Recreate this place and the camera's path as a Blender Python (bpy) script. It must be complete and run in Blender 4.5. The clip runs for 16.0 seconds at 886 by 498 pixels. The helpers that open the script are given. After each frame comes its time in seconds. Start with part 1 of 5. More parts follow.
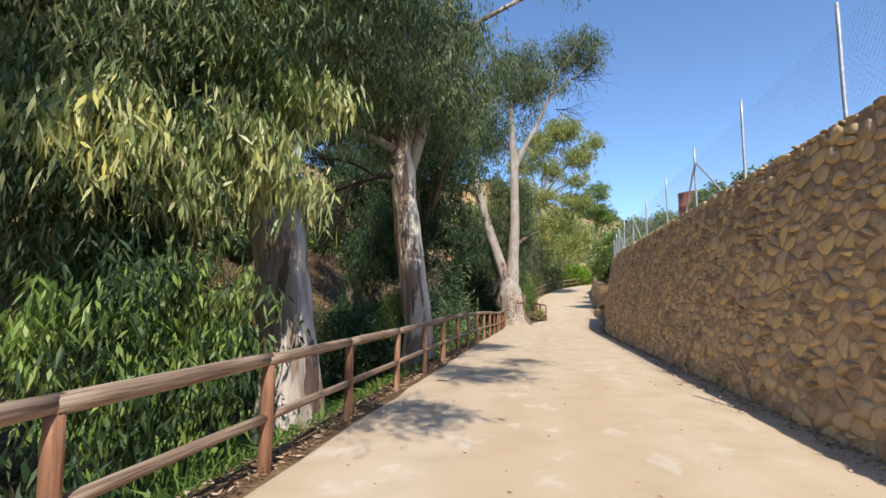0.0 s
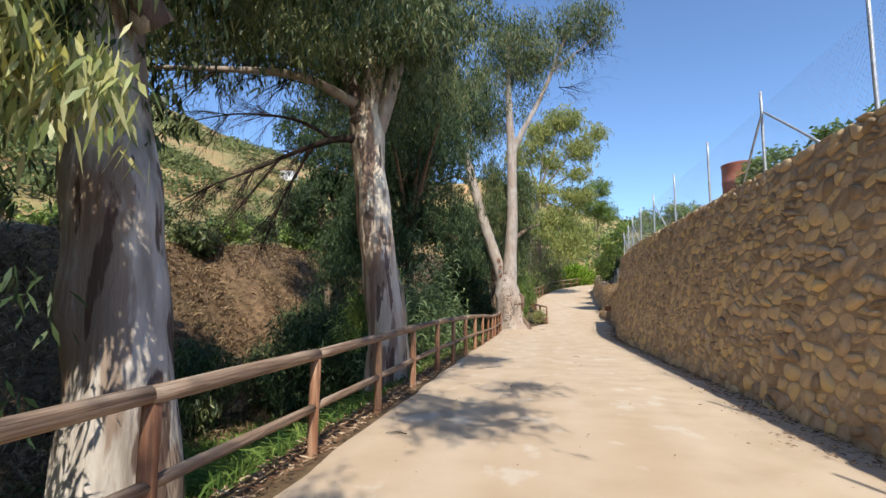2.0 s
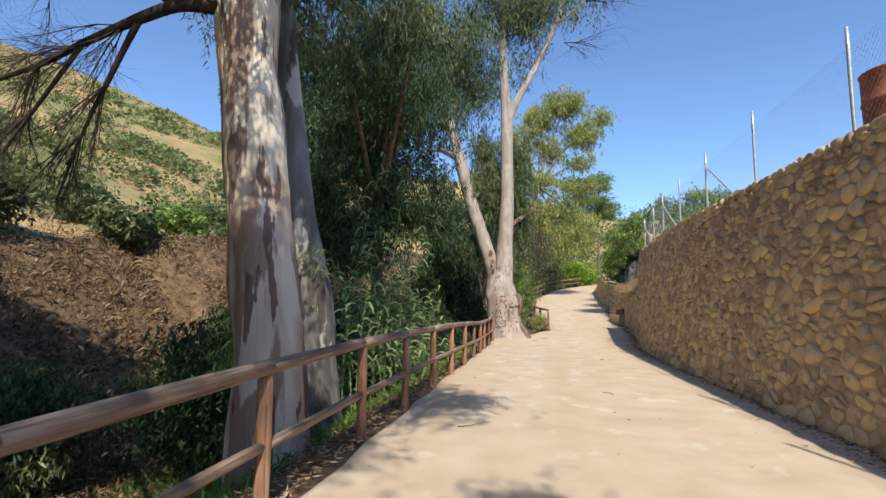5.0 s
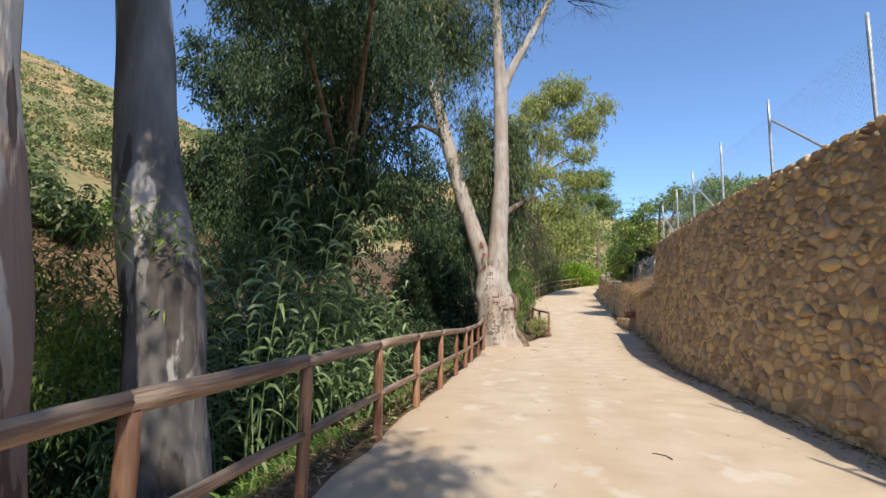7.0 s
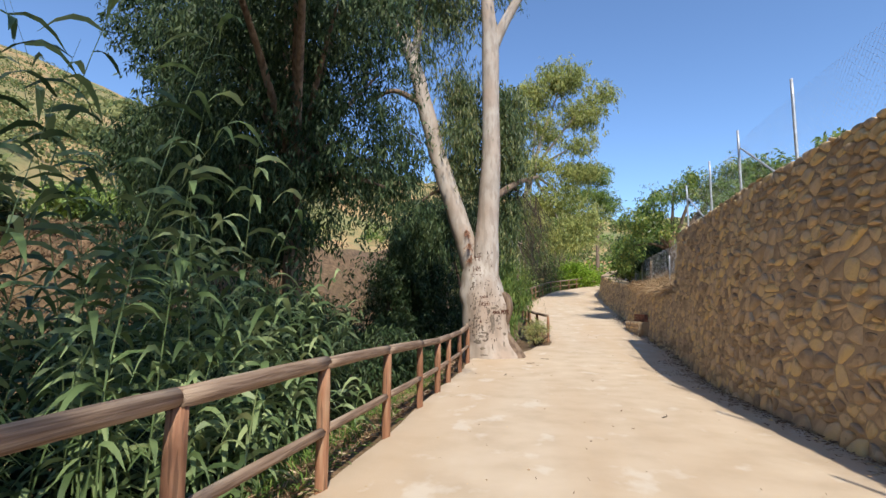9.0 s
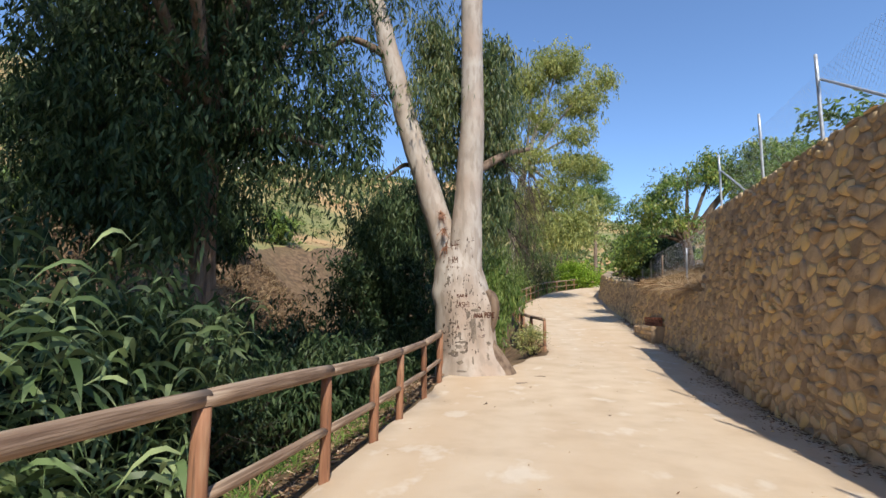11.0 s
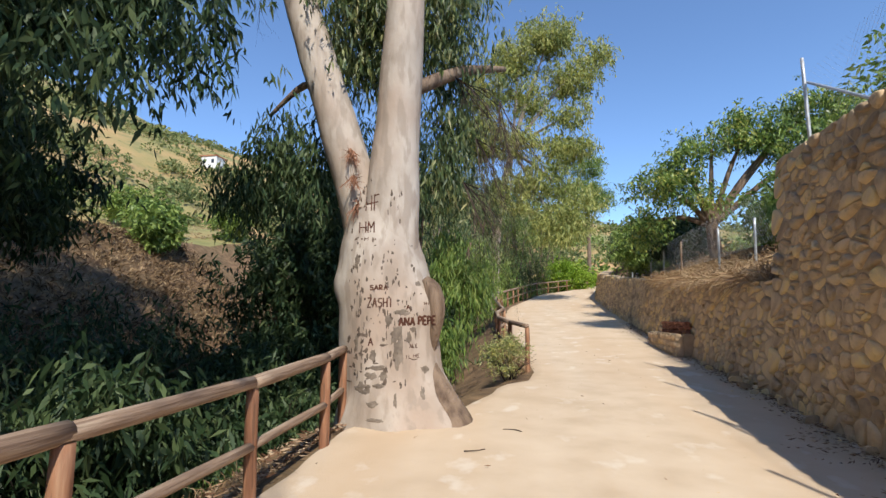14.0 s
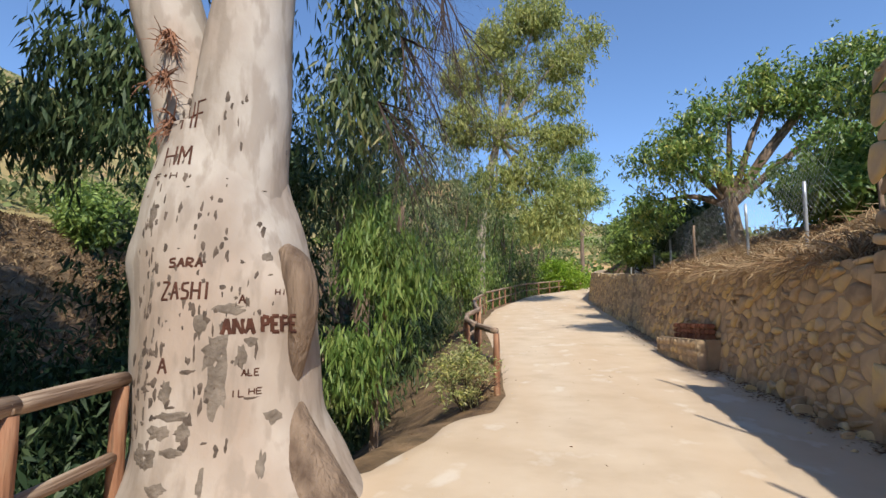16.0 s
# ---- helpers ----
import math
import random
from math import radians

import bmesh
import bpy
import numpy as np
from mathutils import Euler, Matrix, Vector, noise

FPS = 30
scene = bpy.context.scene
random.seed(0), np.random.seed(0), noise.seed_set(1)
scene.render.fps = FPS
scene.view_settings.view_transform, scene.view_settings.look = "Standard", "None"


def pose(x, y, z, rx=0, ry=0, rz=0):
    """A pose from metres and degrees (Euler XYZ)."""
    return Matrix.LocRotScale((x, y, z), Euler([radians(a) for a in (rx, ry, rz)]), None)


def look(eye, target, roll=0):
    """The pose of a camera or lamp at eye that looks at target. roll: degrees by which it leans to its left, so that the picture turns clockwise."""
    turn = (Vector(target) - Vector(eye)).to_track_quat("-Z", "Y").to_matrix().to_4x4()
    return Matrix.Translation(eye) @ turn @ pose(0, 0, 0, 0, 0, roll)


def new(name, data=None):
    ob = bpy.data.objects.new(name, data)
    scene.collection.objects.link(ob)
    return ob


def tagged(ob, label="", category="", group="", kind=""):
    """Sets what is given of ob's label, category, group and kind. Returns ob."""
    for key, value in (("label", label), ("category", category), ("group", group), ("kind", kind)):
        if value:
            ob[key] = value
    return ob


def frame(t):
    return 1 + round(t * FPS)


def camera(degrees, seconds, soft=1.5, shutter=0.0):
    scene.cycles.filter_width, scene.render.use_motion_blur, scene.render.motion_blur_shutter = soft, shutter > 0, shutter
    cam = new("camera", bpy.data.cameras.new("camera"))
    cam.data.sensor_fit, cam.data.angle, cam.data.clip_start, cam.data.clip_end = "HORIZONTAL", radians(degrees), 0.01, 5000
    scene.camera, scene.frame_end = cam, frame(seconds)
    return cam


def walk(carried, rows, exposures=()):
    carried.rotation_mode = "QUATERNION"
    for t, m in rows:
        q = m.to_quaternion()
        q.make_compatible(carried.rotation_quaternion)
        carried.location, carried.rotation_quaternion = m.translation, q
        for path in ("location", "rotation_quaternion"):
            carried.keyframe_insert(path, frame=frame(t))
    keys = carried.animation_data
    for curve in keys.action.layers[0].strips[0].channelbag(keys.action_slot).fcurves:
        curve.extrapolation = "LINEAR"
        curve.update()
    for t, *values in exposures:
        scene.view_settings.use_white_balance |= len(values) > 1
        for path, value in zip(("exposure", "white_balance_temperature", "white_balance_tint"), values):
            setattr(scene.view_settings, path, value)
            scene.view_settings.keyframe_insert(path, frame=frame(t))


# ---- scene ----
cam = camera(84.0, 16.0)
PATH = [
    (0.0, pose(0.000, 0.000, 1.400, 96.30, -0.00, 11.00)),
    (0.5, pose(-0.051, 0.860, 1.409, 96.31, -0.02, 10.91)),
    (1.0, pose(-0.100, 1.720, 1.417, 96.32, -0.05, 10.83)),
    (1.5, pose(-0.147, 2.578, 1.425, 96.33, -0.07, 10.74)),
    (2.0, pose(-0.191, 3.435, 1.433, 96.35, -0.09, 10.65)),
    (2.5, pose(-0.234, 4.291, 1.441, 96.37, -0.12, 10.57)),
    (3.0, pose(-0.274, 5.145, 1.448, 96.39, -0.13, 10.48)),
    (3.5, pose(-0.310, 5.998, 1.455, 96.42, -0.15, 10.40)),
    (4.0, pose(-0.344, 6.849, 1.462, 96.45, -0.16, 10.31)),
    (4.5, pose(-0.373, 7.698, 1.468, 96.48, -0.18, 10.22)),
    (5.0, pose(-0.399, 8.546, 1.473, 96.52, -0.19, 10.13)),
    (5.5, pose(-0.421, 9.391, 1.478, 96.56, -0.19, 10.04)),
    (6.0, pose(-0.438, 10.234, 1.483, 96.60, -0.19, 9.95)),
    (6.5, pose(-0.450, 11.075, 1.487, 96.65, -0.19, 9.85)),
    (7.0, pose(-0.457, 11.913, 1.491, 96.70, -0.19, 9.75)),
    (7.5, pose(-0.459, 12.749, 1.494, 96.76, -0.18, 9.65)),
    (8.0, pose(-0.456, 13.582, 1.496, 96.82, -0.17, 9.55)),
    (8.5, pose(-0.446, 14.413, 1.497, 96.88, -0.15, 9.45)),
    (9.0, pose(-0.430, 15.241, 1.498, 96.95, -0.12, 9.34)),
    (9.5, pose(-0.407, 16.065, 1.498, 97.02, -0.10, 9.23)),
    (10.0, pose(-0.378, 16.887, 1.498, 97.09, -0.06, 9.11)),
    (10.5, pose(-0.342, 17.705, 1.496, 97.17, -0.02, 8.99)),
    (11.0, pose(-0.298, 18.520, 1.494, 97.25, 0.02, 8.86)),
    (11.5, pose(-0.246, 19.331, 1.491, 97.34, 0.08, 8.74)),
    (12.0, pose(-0.187, 20.139, 1.487, 97.43, 0.13, 8.60)),
    (12.5, pose(-0.119, 20.943, 1.482, 97.53, 0.20, 8.46)),
    (13.0, pose(-0.043, 21.743, 1.476, 97.63, 0.27, 8.32)),
    (13.5, pose(0.043, 22.539, 1.469, 97.73, 0.35, 8.17)),
    (14.0, pose(0.137, 23.332, 1.461, 97.84, 0.44, 8.02)),
    (14.5, pose(0.241, 24.120, 1.452, 97.95, 0.53, 7.86)),
    (15.0, pose(0.354, 24.903, 1.442, 98.06, 0.64, 7.70)),
    (15.5, pose(0.478, 25.682, 1.431, 98.19, 0.75, 7.52)),
    (16.0, pose(0.612, 26.457, 1.418, 98.31, 0.87, 7.35)),
]
walk(cam, PATH)

# ---- light ----
SUN_TO = Vector((0.30, -0.90, 1.0)).normalized()
world = bpy.data.worlds.new("world")
scene.world = world
world.use_nodes = True
wn = world.node_tree
sky = wn.nodes.new("ShaderNodeTexSky")
sky.sky_type = "NISHITA"
sky.sun_disc = False
sky.sun_elevation = math.asin(SUN_TO.z)
sky.sun_rotation = math.atan2(SUN_TO.x, SUN_TO.y)
sky.dust_density = 0.0
sky.ozone_density = 6.0
sky.altitude = 900
wn.links.new(sky.outputs[0], wn.nodes["Background"].inputs[0])
wn.nodes["Background"].inputs[1].default_value = 0.15
sun_data = bpy.data.lights.new("sun", "SUN")
sun_data.energy, sun_data.angle, sun_data.color = 3.7, radians(0.53), (1.0, 0.94, 0.83)
sun = new("sun", sun_data)
sun.matrix_world = look(SUN_TO * 100, (0, 0, 0))
scene.view_settings.exposure = 0.6


# ---- materials ----
def material(name, stops, scale=6.0, detail=6.0, rough=0.9, bump=0.3, stretch=(1, 1, 1), big=None, spots=None, coords="Object", island=0.0, bump_scale=None, translucent=0.0, obj_random=0.0, spec=0.3, metal=0.0, bump_dist=0.02):
    """A noise-driven surface. stops: (position, colour) rows. big: (scale, colour, amount) of a wide stain. spots: the same, hard-edged."""
    m = bpy.data.materials.new(name)
    m.use_nodes = True
    nt = m.node_tree
    n, l = nt.nodes, nt.links
    b = n["Principled BSDF"]
    b.inputs["Roughness"].default_value = rough
    b.inputs["Specular IOR Level"].default_value = spec
    b.inputs["Metallic"].default_value = metal
    tc = n.new("ShaderNodeTexCoord")
    mp = n.new("ShaderNodeMapping")
    mp.inputs["Scale"].default_value = stretch
    l.new(tc.outputs[coords], mp.inputs[0])
    no = n.new("ShaderNodeTexNoise")
    no.inputs["Scale"].default_value, no.inputs["Detail"].default_value = scale, detail
    l.new(mp.outputs[0], no.inputs["Vector"])
    fac = no.outputs["Fac"]
    if island or obj_random:
        src = n.new("ShaderNodeNewGeometry").outputs["Random Per Island"] if island else n.new("ShaderNodeObjectInfo").outputs["Random"]
        a = n.new("ShaderNodeMath")
        a.operation = "MULTIPLY_ADD"
        k = island or obj_random
        l.new(src, a.inputs[0])
        a.inputs[1].default_value, a.inputs[2].default_value = k, -k / 2
        s = n.new("ShaderNodeMath")
        l.new(fac, s.inputs[0])
        l.new(a.outputs[0], s.inputs[1])
        fac = s.outputs[0]
    r = n.new("ShaderNodeValToRGB")
    el = r.color_ramp.elements
    while len(el) < len(stops):
        el.new(0.5)
    for e, (p, c) in zip(el, stops):
        e.position, e.color = p, (*c, 1)
    l.new(fac, r.inputs[0])
    col = r.outputs[0]
    for spec_row, lo, hi in ((big, 0.4, 0.65), (spots, 0.56, 0.6)):
        if not spec_row:
            continue
        if len(spec_row) > 4:
            lo, hi = spec_row[4]
        sc, c, amount = spec_row[:3]
        st = spec_row[3] if len(spec_row) > 3 else (1, 1, 1)
        m2 = n.new("ShaderNodeMapping")
        m2.inputs["Scale"].default_value = st
        m2.inputs["Location"].default_value = (3.3, 7.1, 1.7)
        l.new(tc.outputs[coords], m2.inputs[0])
        q = n.new("ShaderNodeTexNoise")
        q.inputs["Scale"].default_value, q.inputs["Detail"].default_value = sc, 5
        l.new(m2.outputs[0], q.inputs["Vector"])
        mr = n.new("ShaderNodeMapRange")
        mr.inputs["From Min"].default_value, mr.inputs["From Max"].default_value, mr.inputs["To Max"].default_value = lo, hi, amount
        l.new(q.outputs["Fac"], mr.inputs["Value"])
        mx = n.new("ShaderNodeMix")
        mx.data_type = "RGBA"
        l.new(mr.outputs[0], mx.inputs[0])
        l.new(col, mx.inputs[6])
        mx.inputs[7].default_value = (*c, 1)
        col = mx.outputs[2]
    l.new(col, b.inputs["Base Color"])
    if bump:
        bn = n.new("ShaderNodeTexNoise")
        bn.inputs["Scale"].default_value, bn.inputs["Detail"].default_value = bump_scale or scale * 3, 8
        l.new(mp.outputs[0], bn.inputs["Vector"])
        bu = n.new("ShaderNodeBump")
        bu.inputs["Strength"].default_value, bu.inputs["Distance"].default_value = bump, bump_dist
        l.new(bn.outputs["Fac"], bu.inputs["Height"])
        l.new(bu.outputs[0], b.inputs["Normal"])
    if translucent:
        tr = n.new("ShaderNodeBsdfTranslucent")
        l.new(col, tr.inputs[0])
        ms = n.new("ShaderNodeMixShader")
        ms.inputs[0].default_value = translucent
        l.new(b.outputs[0], ms.inputs[1])
        l.new(tr.outputs[0], ms.inputs[2])
        l.new(ms.outputs[0], n["Material Output"].inputs[0])
    return m


M_ROAD = material("sandy_concrete", [(0.3, (0.50, 0.385, 0.27)), (0.5, (0.57, 0.45, 0.325)), (0.75, (0.62, 0.50, 0.37))], scale=1.6, detail=9, bump=0.4, bump_scale=60, big=(0.8, (0.52, 0.37, 0.235), 0.6, (1.0, 0.09, 1.0)), spots=(2.2, (0.72, 0.66, 0.57), 0.4, (1, 0.7, 1), (0.60, 0.68)), bump_dist=0.01)
M_EARTH = material("dry_earth", [(0.3, (0.08, 0.05, 0.03)), (0.5, (0.16, 0.10, 0.055)), (0.7, (0.27, 0.17, 0.095))], scale=3, bump=0.8, bump_scale=14, big=(0.35, (0.14, 0.10, 0.05), 0.6), bump_dist=0.05)
M_MORTAR = material("earth_mortar", [(0.3, (0.38, 0.275, 0.17)), (0.7, (0.54, 0.40, 0.26))], scale=5, bump=0.5, bump_scale=30, big=(0.6, (0.40, 0.28, 0.175), 0.35), bump_dist=0.01)
M_STONE = material("rubble_stone", [(0.12, (0.34, 0.24, 0.15)), (0.40, (0.54, 0.39, 0.24)), (0.62, (0.66, 0.48, 0.29)), (0.85, (0.76, 0.55, 0.26))], scale=4, bump=0.8, bump_scale=16, island=0.7, bump_dist=0.02, spots=(9, (0.15, 0.11, 0.08), 0.3))
M_STONE_OB = material("rubble_stone_piece", [(0.12, (0.34, 0.24, 0.15)), (0.40, (0.54, 0.39, 0.24)), (0.62, (0.66, 0.48, 0.29)), (0.85, (0.76, 0.55, 0.26))], scale=4, bump=0.8, bump_scale=16, obj_random=0.7, bump_dist=0.02)
M_WOOD = material("weathered_round_timber", [(0.3, (0.22, 0.10, 0.055)), (0.5, (0.32, 0.16, 0.09)), (0.72, (0.42, 0.26, 0.16))], scale=5, stretch=(4, 4, 0.4), bump=0.6, bump_scale=9, obj_random=0.25, rough=0.75, spots=(3, (0.10, 0.055, 0.035), 0.6, (8, 8, 0.5)))
M_RAIL = material("weathered_rail_timber", [(0.3, (0.20, 0.13, 0.09)), (0.5, (0.31, 0.22, 0.155)), (0.72, (0.41, 0.32, 0.24))], scale=5, stretch=(4, 4, 0.25), bump=0.7, bump_scale=14, rough=0.8, spots=(2.2, (0.12, 0.07, 0.045), 0.6, (9, 9, 0.25)))
M_BARK = material("eucalyptus_bark", [(0.3, (0.20, 0.165, 0.135)), (0.46, (0.42, 0.365, 0.31)), (0.6, (0.62, 0.56, 0.49))], scale=1.6, stretch=(2.2, 2.2, 0.45), bump=0.7, bump_scale=7, rough=0.85, big=(1.3, (0.25, 0.17, 0.12), 0.8, (2.0, 2.0, 0.4), (0.5, 0.54)), spots=(1.3, (0.10, 0.06, 0.045), 0.9, (2.2, 2.2, 0.45), (0.55, 0.57)), bump_dist=0.06)
M_BARK_STREAK = material("streaked_cream_bark", [(0.3, (0.32, 0.22, 0.15)), (0.44, (0.54, 0.42, 0.31)), (0.58, (0.70, 0.60, 0.47))], scale=1.5, stretch=(2.2, 2.2, 0.4), bump=0.6, bump_scale=7, rough=0.8, big=(1.2, (0.27, 0.165, 0.115), 0.85, (2.4, 2.4, 0.45), (0.515, 0.55)), spots=(1.7, (0.14, 0.085, 0.065), 0.9, (2.8, 2.8, 0.5), (0.575, 0.59)), bump_dist=0.06)
M_BARK_GREY = material("blue_grey_bark", [(0.3, (0.10, 0.09, 0.082)), (0.5, (0.19, 0.172, 0.158)), (0.68, (0.32, 0.295, 0.27))], scale=1.2, stretch=(1.8, 1.8, 0.5), bump=0.5, bump_scale=7, rough=0.85, big=(1.0, (0.52, 0.47, 0.42), 0.9, (1.6, 1.6, 0.55), (0.56, 0.575)), spots=(1.4, (0.08, 0.065, 0.055), 0.9, (2.2, 2.2, 0.5), (0.55, 0.58)), bump_dist=0.05)
M_BARK_PALE = material("smooth_pale_bark", [(0.3, (0.29, 0.24, 0.195)), (0.5, (0.41, 0.35, 0.295)), (0.7, (0.51, 0.455, 0.395))], scale=2.0, stretch=(1, 1, 0.6), bump=0.45, bump_scale=9, rough=0.75, big=(1.1, (0.36, 0.265, 0.20), 0.75, (1, 1, 0.7)), spots=(2.6, (0.27, 0.215, 0.17), 0.6, (3, 3, 0.8), (0.5, 0.6)), bump_dist=0.03)
M_SCAR = material("dark_bark_scar", [(0.3, (0.06, 0.045, 0.035)), (0.7, (0.15, 0.11, 0.085))], scale=12, bump=0.5)
M_CUT = material("reddish_carving", [(0.3, (0.055, 0.022, 0.014)), (0.7, (0.11, 0.042, 0.026))], scale=12, bump=0.2)
M_BARK_ROUGH = material("rough_brown_bark", [(0.3, (0.10, 0.065, 0.045)), (0.6, (0.24, 0.17, 0.12))], scale=4, stretch=(2, 2, 0.3), bump=1.0, bump_scale=14, bump_dist=0.04)
M_TWIG = material("dead_twig", [(0.3, (0.025, 0.018, 0.015)), (0.7, (0.075, 0.05, 0.038))], scale=8, bump=0)
M_LEAF = material("grey_green_leaf", [(0.2, (0.035, 0.065, 0.022)), (0.5, (0.10, 0.145, 0.05)), (0.75, (0.22, 0.25, 0.09)), (0.95, (0.40, 0.37, 0.17))], scale=0.8, island=0.7, bump=0, rough=0.5, spec=0.5, translucent=0.35)
M_LEAF_PALE = material("pale_yellow_leaf", [(0.15, (0.18, 0.24, 0.07)), (0.45, (0.37, 0.40, 0.14)), (0.7, (0.53, 0.50, 0.24)), (0.95, (0.62, 0.56, 0.14))], scale=0.9, island=0.8, bump=0, rough=0.45, spec=0.5, translucent=0.35)
M_LEAF_BRIGHT = material("bright_green_leaf", [(0.2, (0.06, 0.11, 0.024)), (0.5, (0.18, 0.27, 0.055)), (0.8, (0.38, 0.47, 0.12))], scale=0.9, island=0.6, bump=0, rough=0.5, spec=0.5, translucent=0.4)
# Evergreen leaf colour that also paints shade into inner leaves and gully bushes.
M_LEAF_DARK_SHADED = material("dark_shaded_green_leaf", [(0.2, (0.018, 0.038, 0.015)), (0.5, (0.042, 0.078, 0.03)), (0.8, (0.11, 0.15, 0.06))], scale=0.8, island=0.6, bump=0, rough=0.55, translucent=0.25)
M_LEAF_LIME = material("lime_leaf", [(0.2, (0.12, 0.22, 0.02)), (0.6, (0.28, 0.42, 0.04)), (0.9, (0.42, 0.52, 0.07))], scale=0.8, island=0.6, bump=0, rough=0.5, translucent=0.4)
M_CANE = material("cane_leaf", [(0.2, (0.06, 0.10, 0.035)), (0.5, (0.17, 0.25, 0.095)), (0.85, (0.40, 0.48, 0.22))], scale=1.0, island=0.7, bump=0, rough=0.5, spec=0.5, translucent=0.35)
M_GRASS = material("green_grass", [(0.2, (0.05, 0.11, 0.025)), (0.5, (0.13, 0.22, 0.045)), (0.85, (0.27, 0.36, 0.09))], scale=0.7, island=0.6, bump=0, translucent=0.35)
M_STRAW = material("dry_grass", [(0.2, (0.22, 0.13, 0.07)), (0.5, (0.40, 0.26, 0.14)), (0.85, (0.55, 0.42, 0.25))], scale=1.0, island=0.6, bump=0, translucent=0.2)
M_BROWN = material("brown_dry_grass", [(0.2, (0.08, 0.05, 0.028)), (0.5, (0.19, 0.12, 0.065)), (0.85, (0.42, 0.30, 0.17))], scale=0.5, island=0.7, bump=0, translucent=0.15)
M_FRESH = material("fresh_drooping_leaf", [(0.2, (0.07, 0.14, 0.03)), (0.5, (0.17, 0.27, 0.06)), (0.85, (0.34, 0.42, 0.12))], scale=0.9, island=0.6, bump=0, rough=0.5, spec=0.5, translucent=0.4)
M_AVOCADO = material("avocado_leaf", [(0.2, (0.05, 0.10, 0.025)), (0.45, (0.15, 0.24, 0.05)), (0.7, (0.30, 0.40, 0.09)), (0.95, (0.55, 0.48, 0.12))], scale=0.9, island=0.7, bump=0, rough=0.4, spec=0.5, translucent=0.35)
M_LITTER = material("leaf_litter", [(0.2, (0.12, 0.06, 0.035)), (0.5, (0.28, 0.17, 0.10)), (0.85, (0.48, 0.36, 0.24))], scale=2.0, island=0.9, bump=0)
M_HILL = material("hill_soil", [(0.3, (0.24, 0.22, 0.09)), (0.5, (0.44, 0.28, 0.13)), (0.7, (0.52, 0.30, 0.14))], scale=0.09, detail=8, bump=0.8, bump_scale=1.2, big=(0.05, (0.17, 0.2, 0.07), 0.8), spots=(0.5, (0.16, 0.17, 0.07), 0.5), bump_dist=0.3)
M_STEEL = material("galvanised_steel", [(0.3, (0.42, 0.43, 0.44)), (0.7, (0.62, 0.63, 0.64))], scale=9, bump=0.1, rough=0.45, metal=0.6)
M_RUST = material("rusty_red_steel", [(0.3, (0.20, 0.05, 0.03)), (0.5, (0.33, 0.10, 0.06)), (0.75, (0.42, 0.17, 0.10))], scale=4, bump=0.4, rough=0.7, big=(1.5, (0.16, 0.07, 0.045), 0.6))
M_BRICK = material("red_brick", [(0.3, (0.26, 0.10, 0.06)), (0.7, (0.40, 0.18, 0.11))], scale=5, bump=0.5, obj_random=0.3)
M_WHITE = material("white_render", [(0.3, (0.72, 0.71, 0.68)), (0.7, (0.82, 0.81, 0.79))], scale=3, bump=0.1)
M_DARKPANE = material("window_glass_dark", [(0.3, (0.03, 0.035, 0.04)), (0.7, (0.05, 0.055, 0.06))], scale=2, bump=0, rough=0.1)
M_TILE = material("clay_roof", [(0.3, (0.30, 0.13, 0.08)), (0.7, (0.42, 0.2, 0.12))], scale=3, bump=0.3)


# ---- plan ----
def ip(v, xs, ys):
    return float(np.interp(v, xs, ys))


ROAD_Z = ([-60, 27, 30, 33, 36, 40, 50, 60, 80, 120, 200, 400], [0, 0, 0.12, 0.26, 0.42, 0.75, 1.65, 2.65, 4.8, 8.5, 15, 20])
LEFT = ([-60, 20, 27.5, 29.3, 29.9, 30.7, 31.6, 32.5, 33.0, 34.2, 37.5, 42, 46.7, 53.4, 65, 70, 79, 95, 130], [-2.38, -2.3, -2.15, -2.1, -2.0, -0.75, -0.45, -0.22, 0.25, 0.47, 0.4, -0.1, -0.47, -0.2, 2.1, 5.0, 9.5, 20, 50])
RIGHT = ([-60, 8, 20, 23, 25, 27, 29, 31.8, 33, 36, 39, 46, 53, 60, 70, 79, 95, 130], [2.9, 2.95, 3.0, 3.03, 3.12, 3.38, 3.67, 4.03, 4.12, 4.42, 4.5, 4.9, 5.4, 6.0, 8.2, 13, 24, 54])
CORNER_Y = 31.7


def road_z(y):
    return ip(y, *ROAD_Z)


def left_x(y):
    return ip(y, *LEFT)


def right_x(y):
    return ip(y, *RIGHT)


def batter_at(y):
    """How far the face of the wall leans back from foot to top."""
    return ip(y, [23, 25, 27, 29, 31.7], [0.72, 0.68, 0.60, 0.51, 0.39]) if y < CORNER_Y + 0.001 else 0.3


def wall_top(y):
    return 3.6 + 0.012 * max(0, y - 5) if y < CORNER_Y else road_z(y) + 1.8


def wobble(x, y, s, a):
    return a * noise.noise(Vector((x * s, y * s, 3.7)))


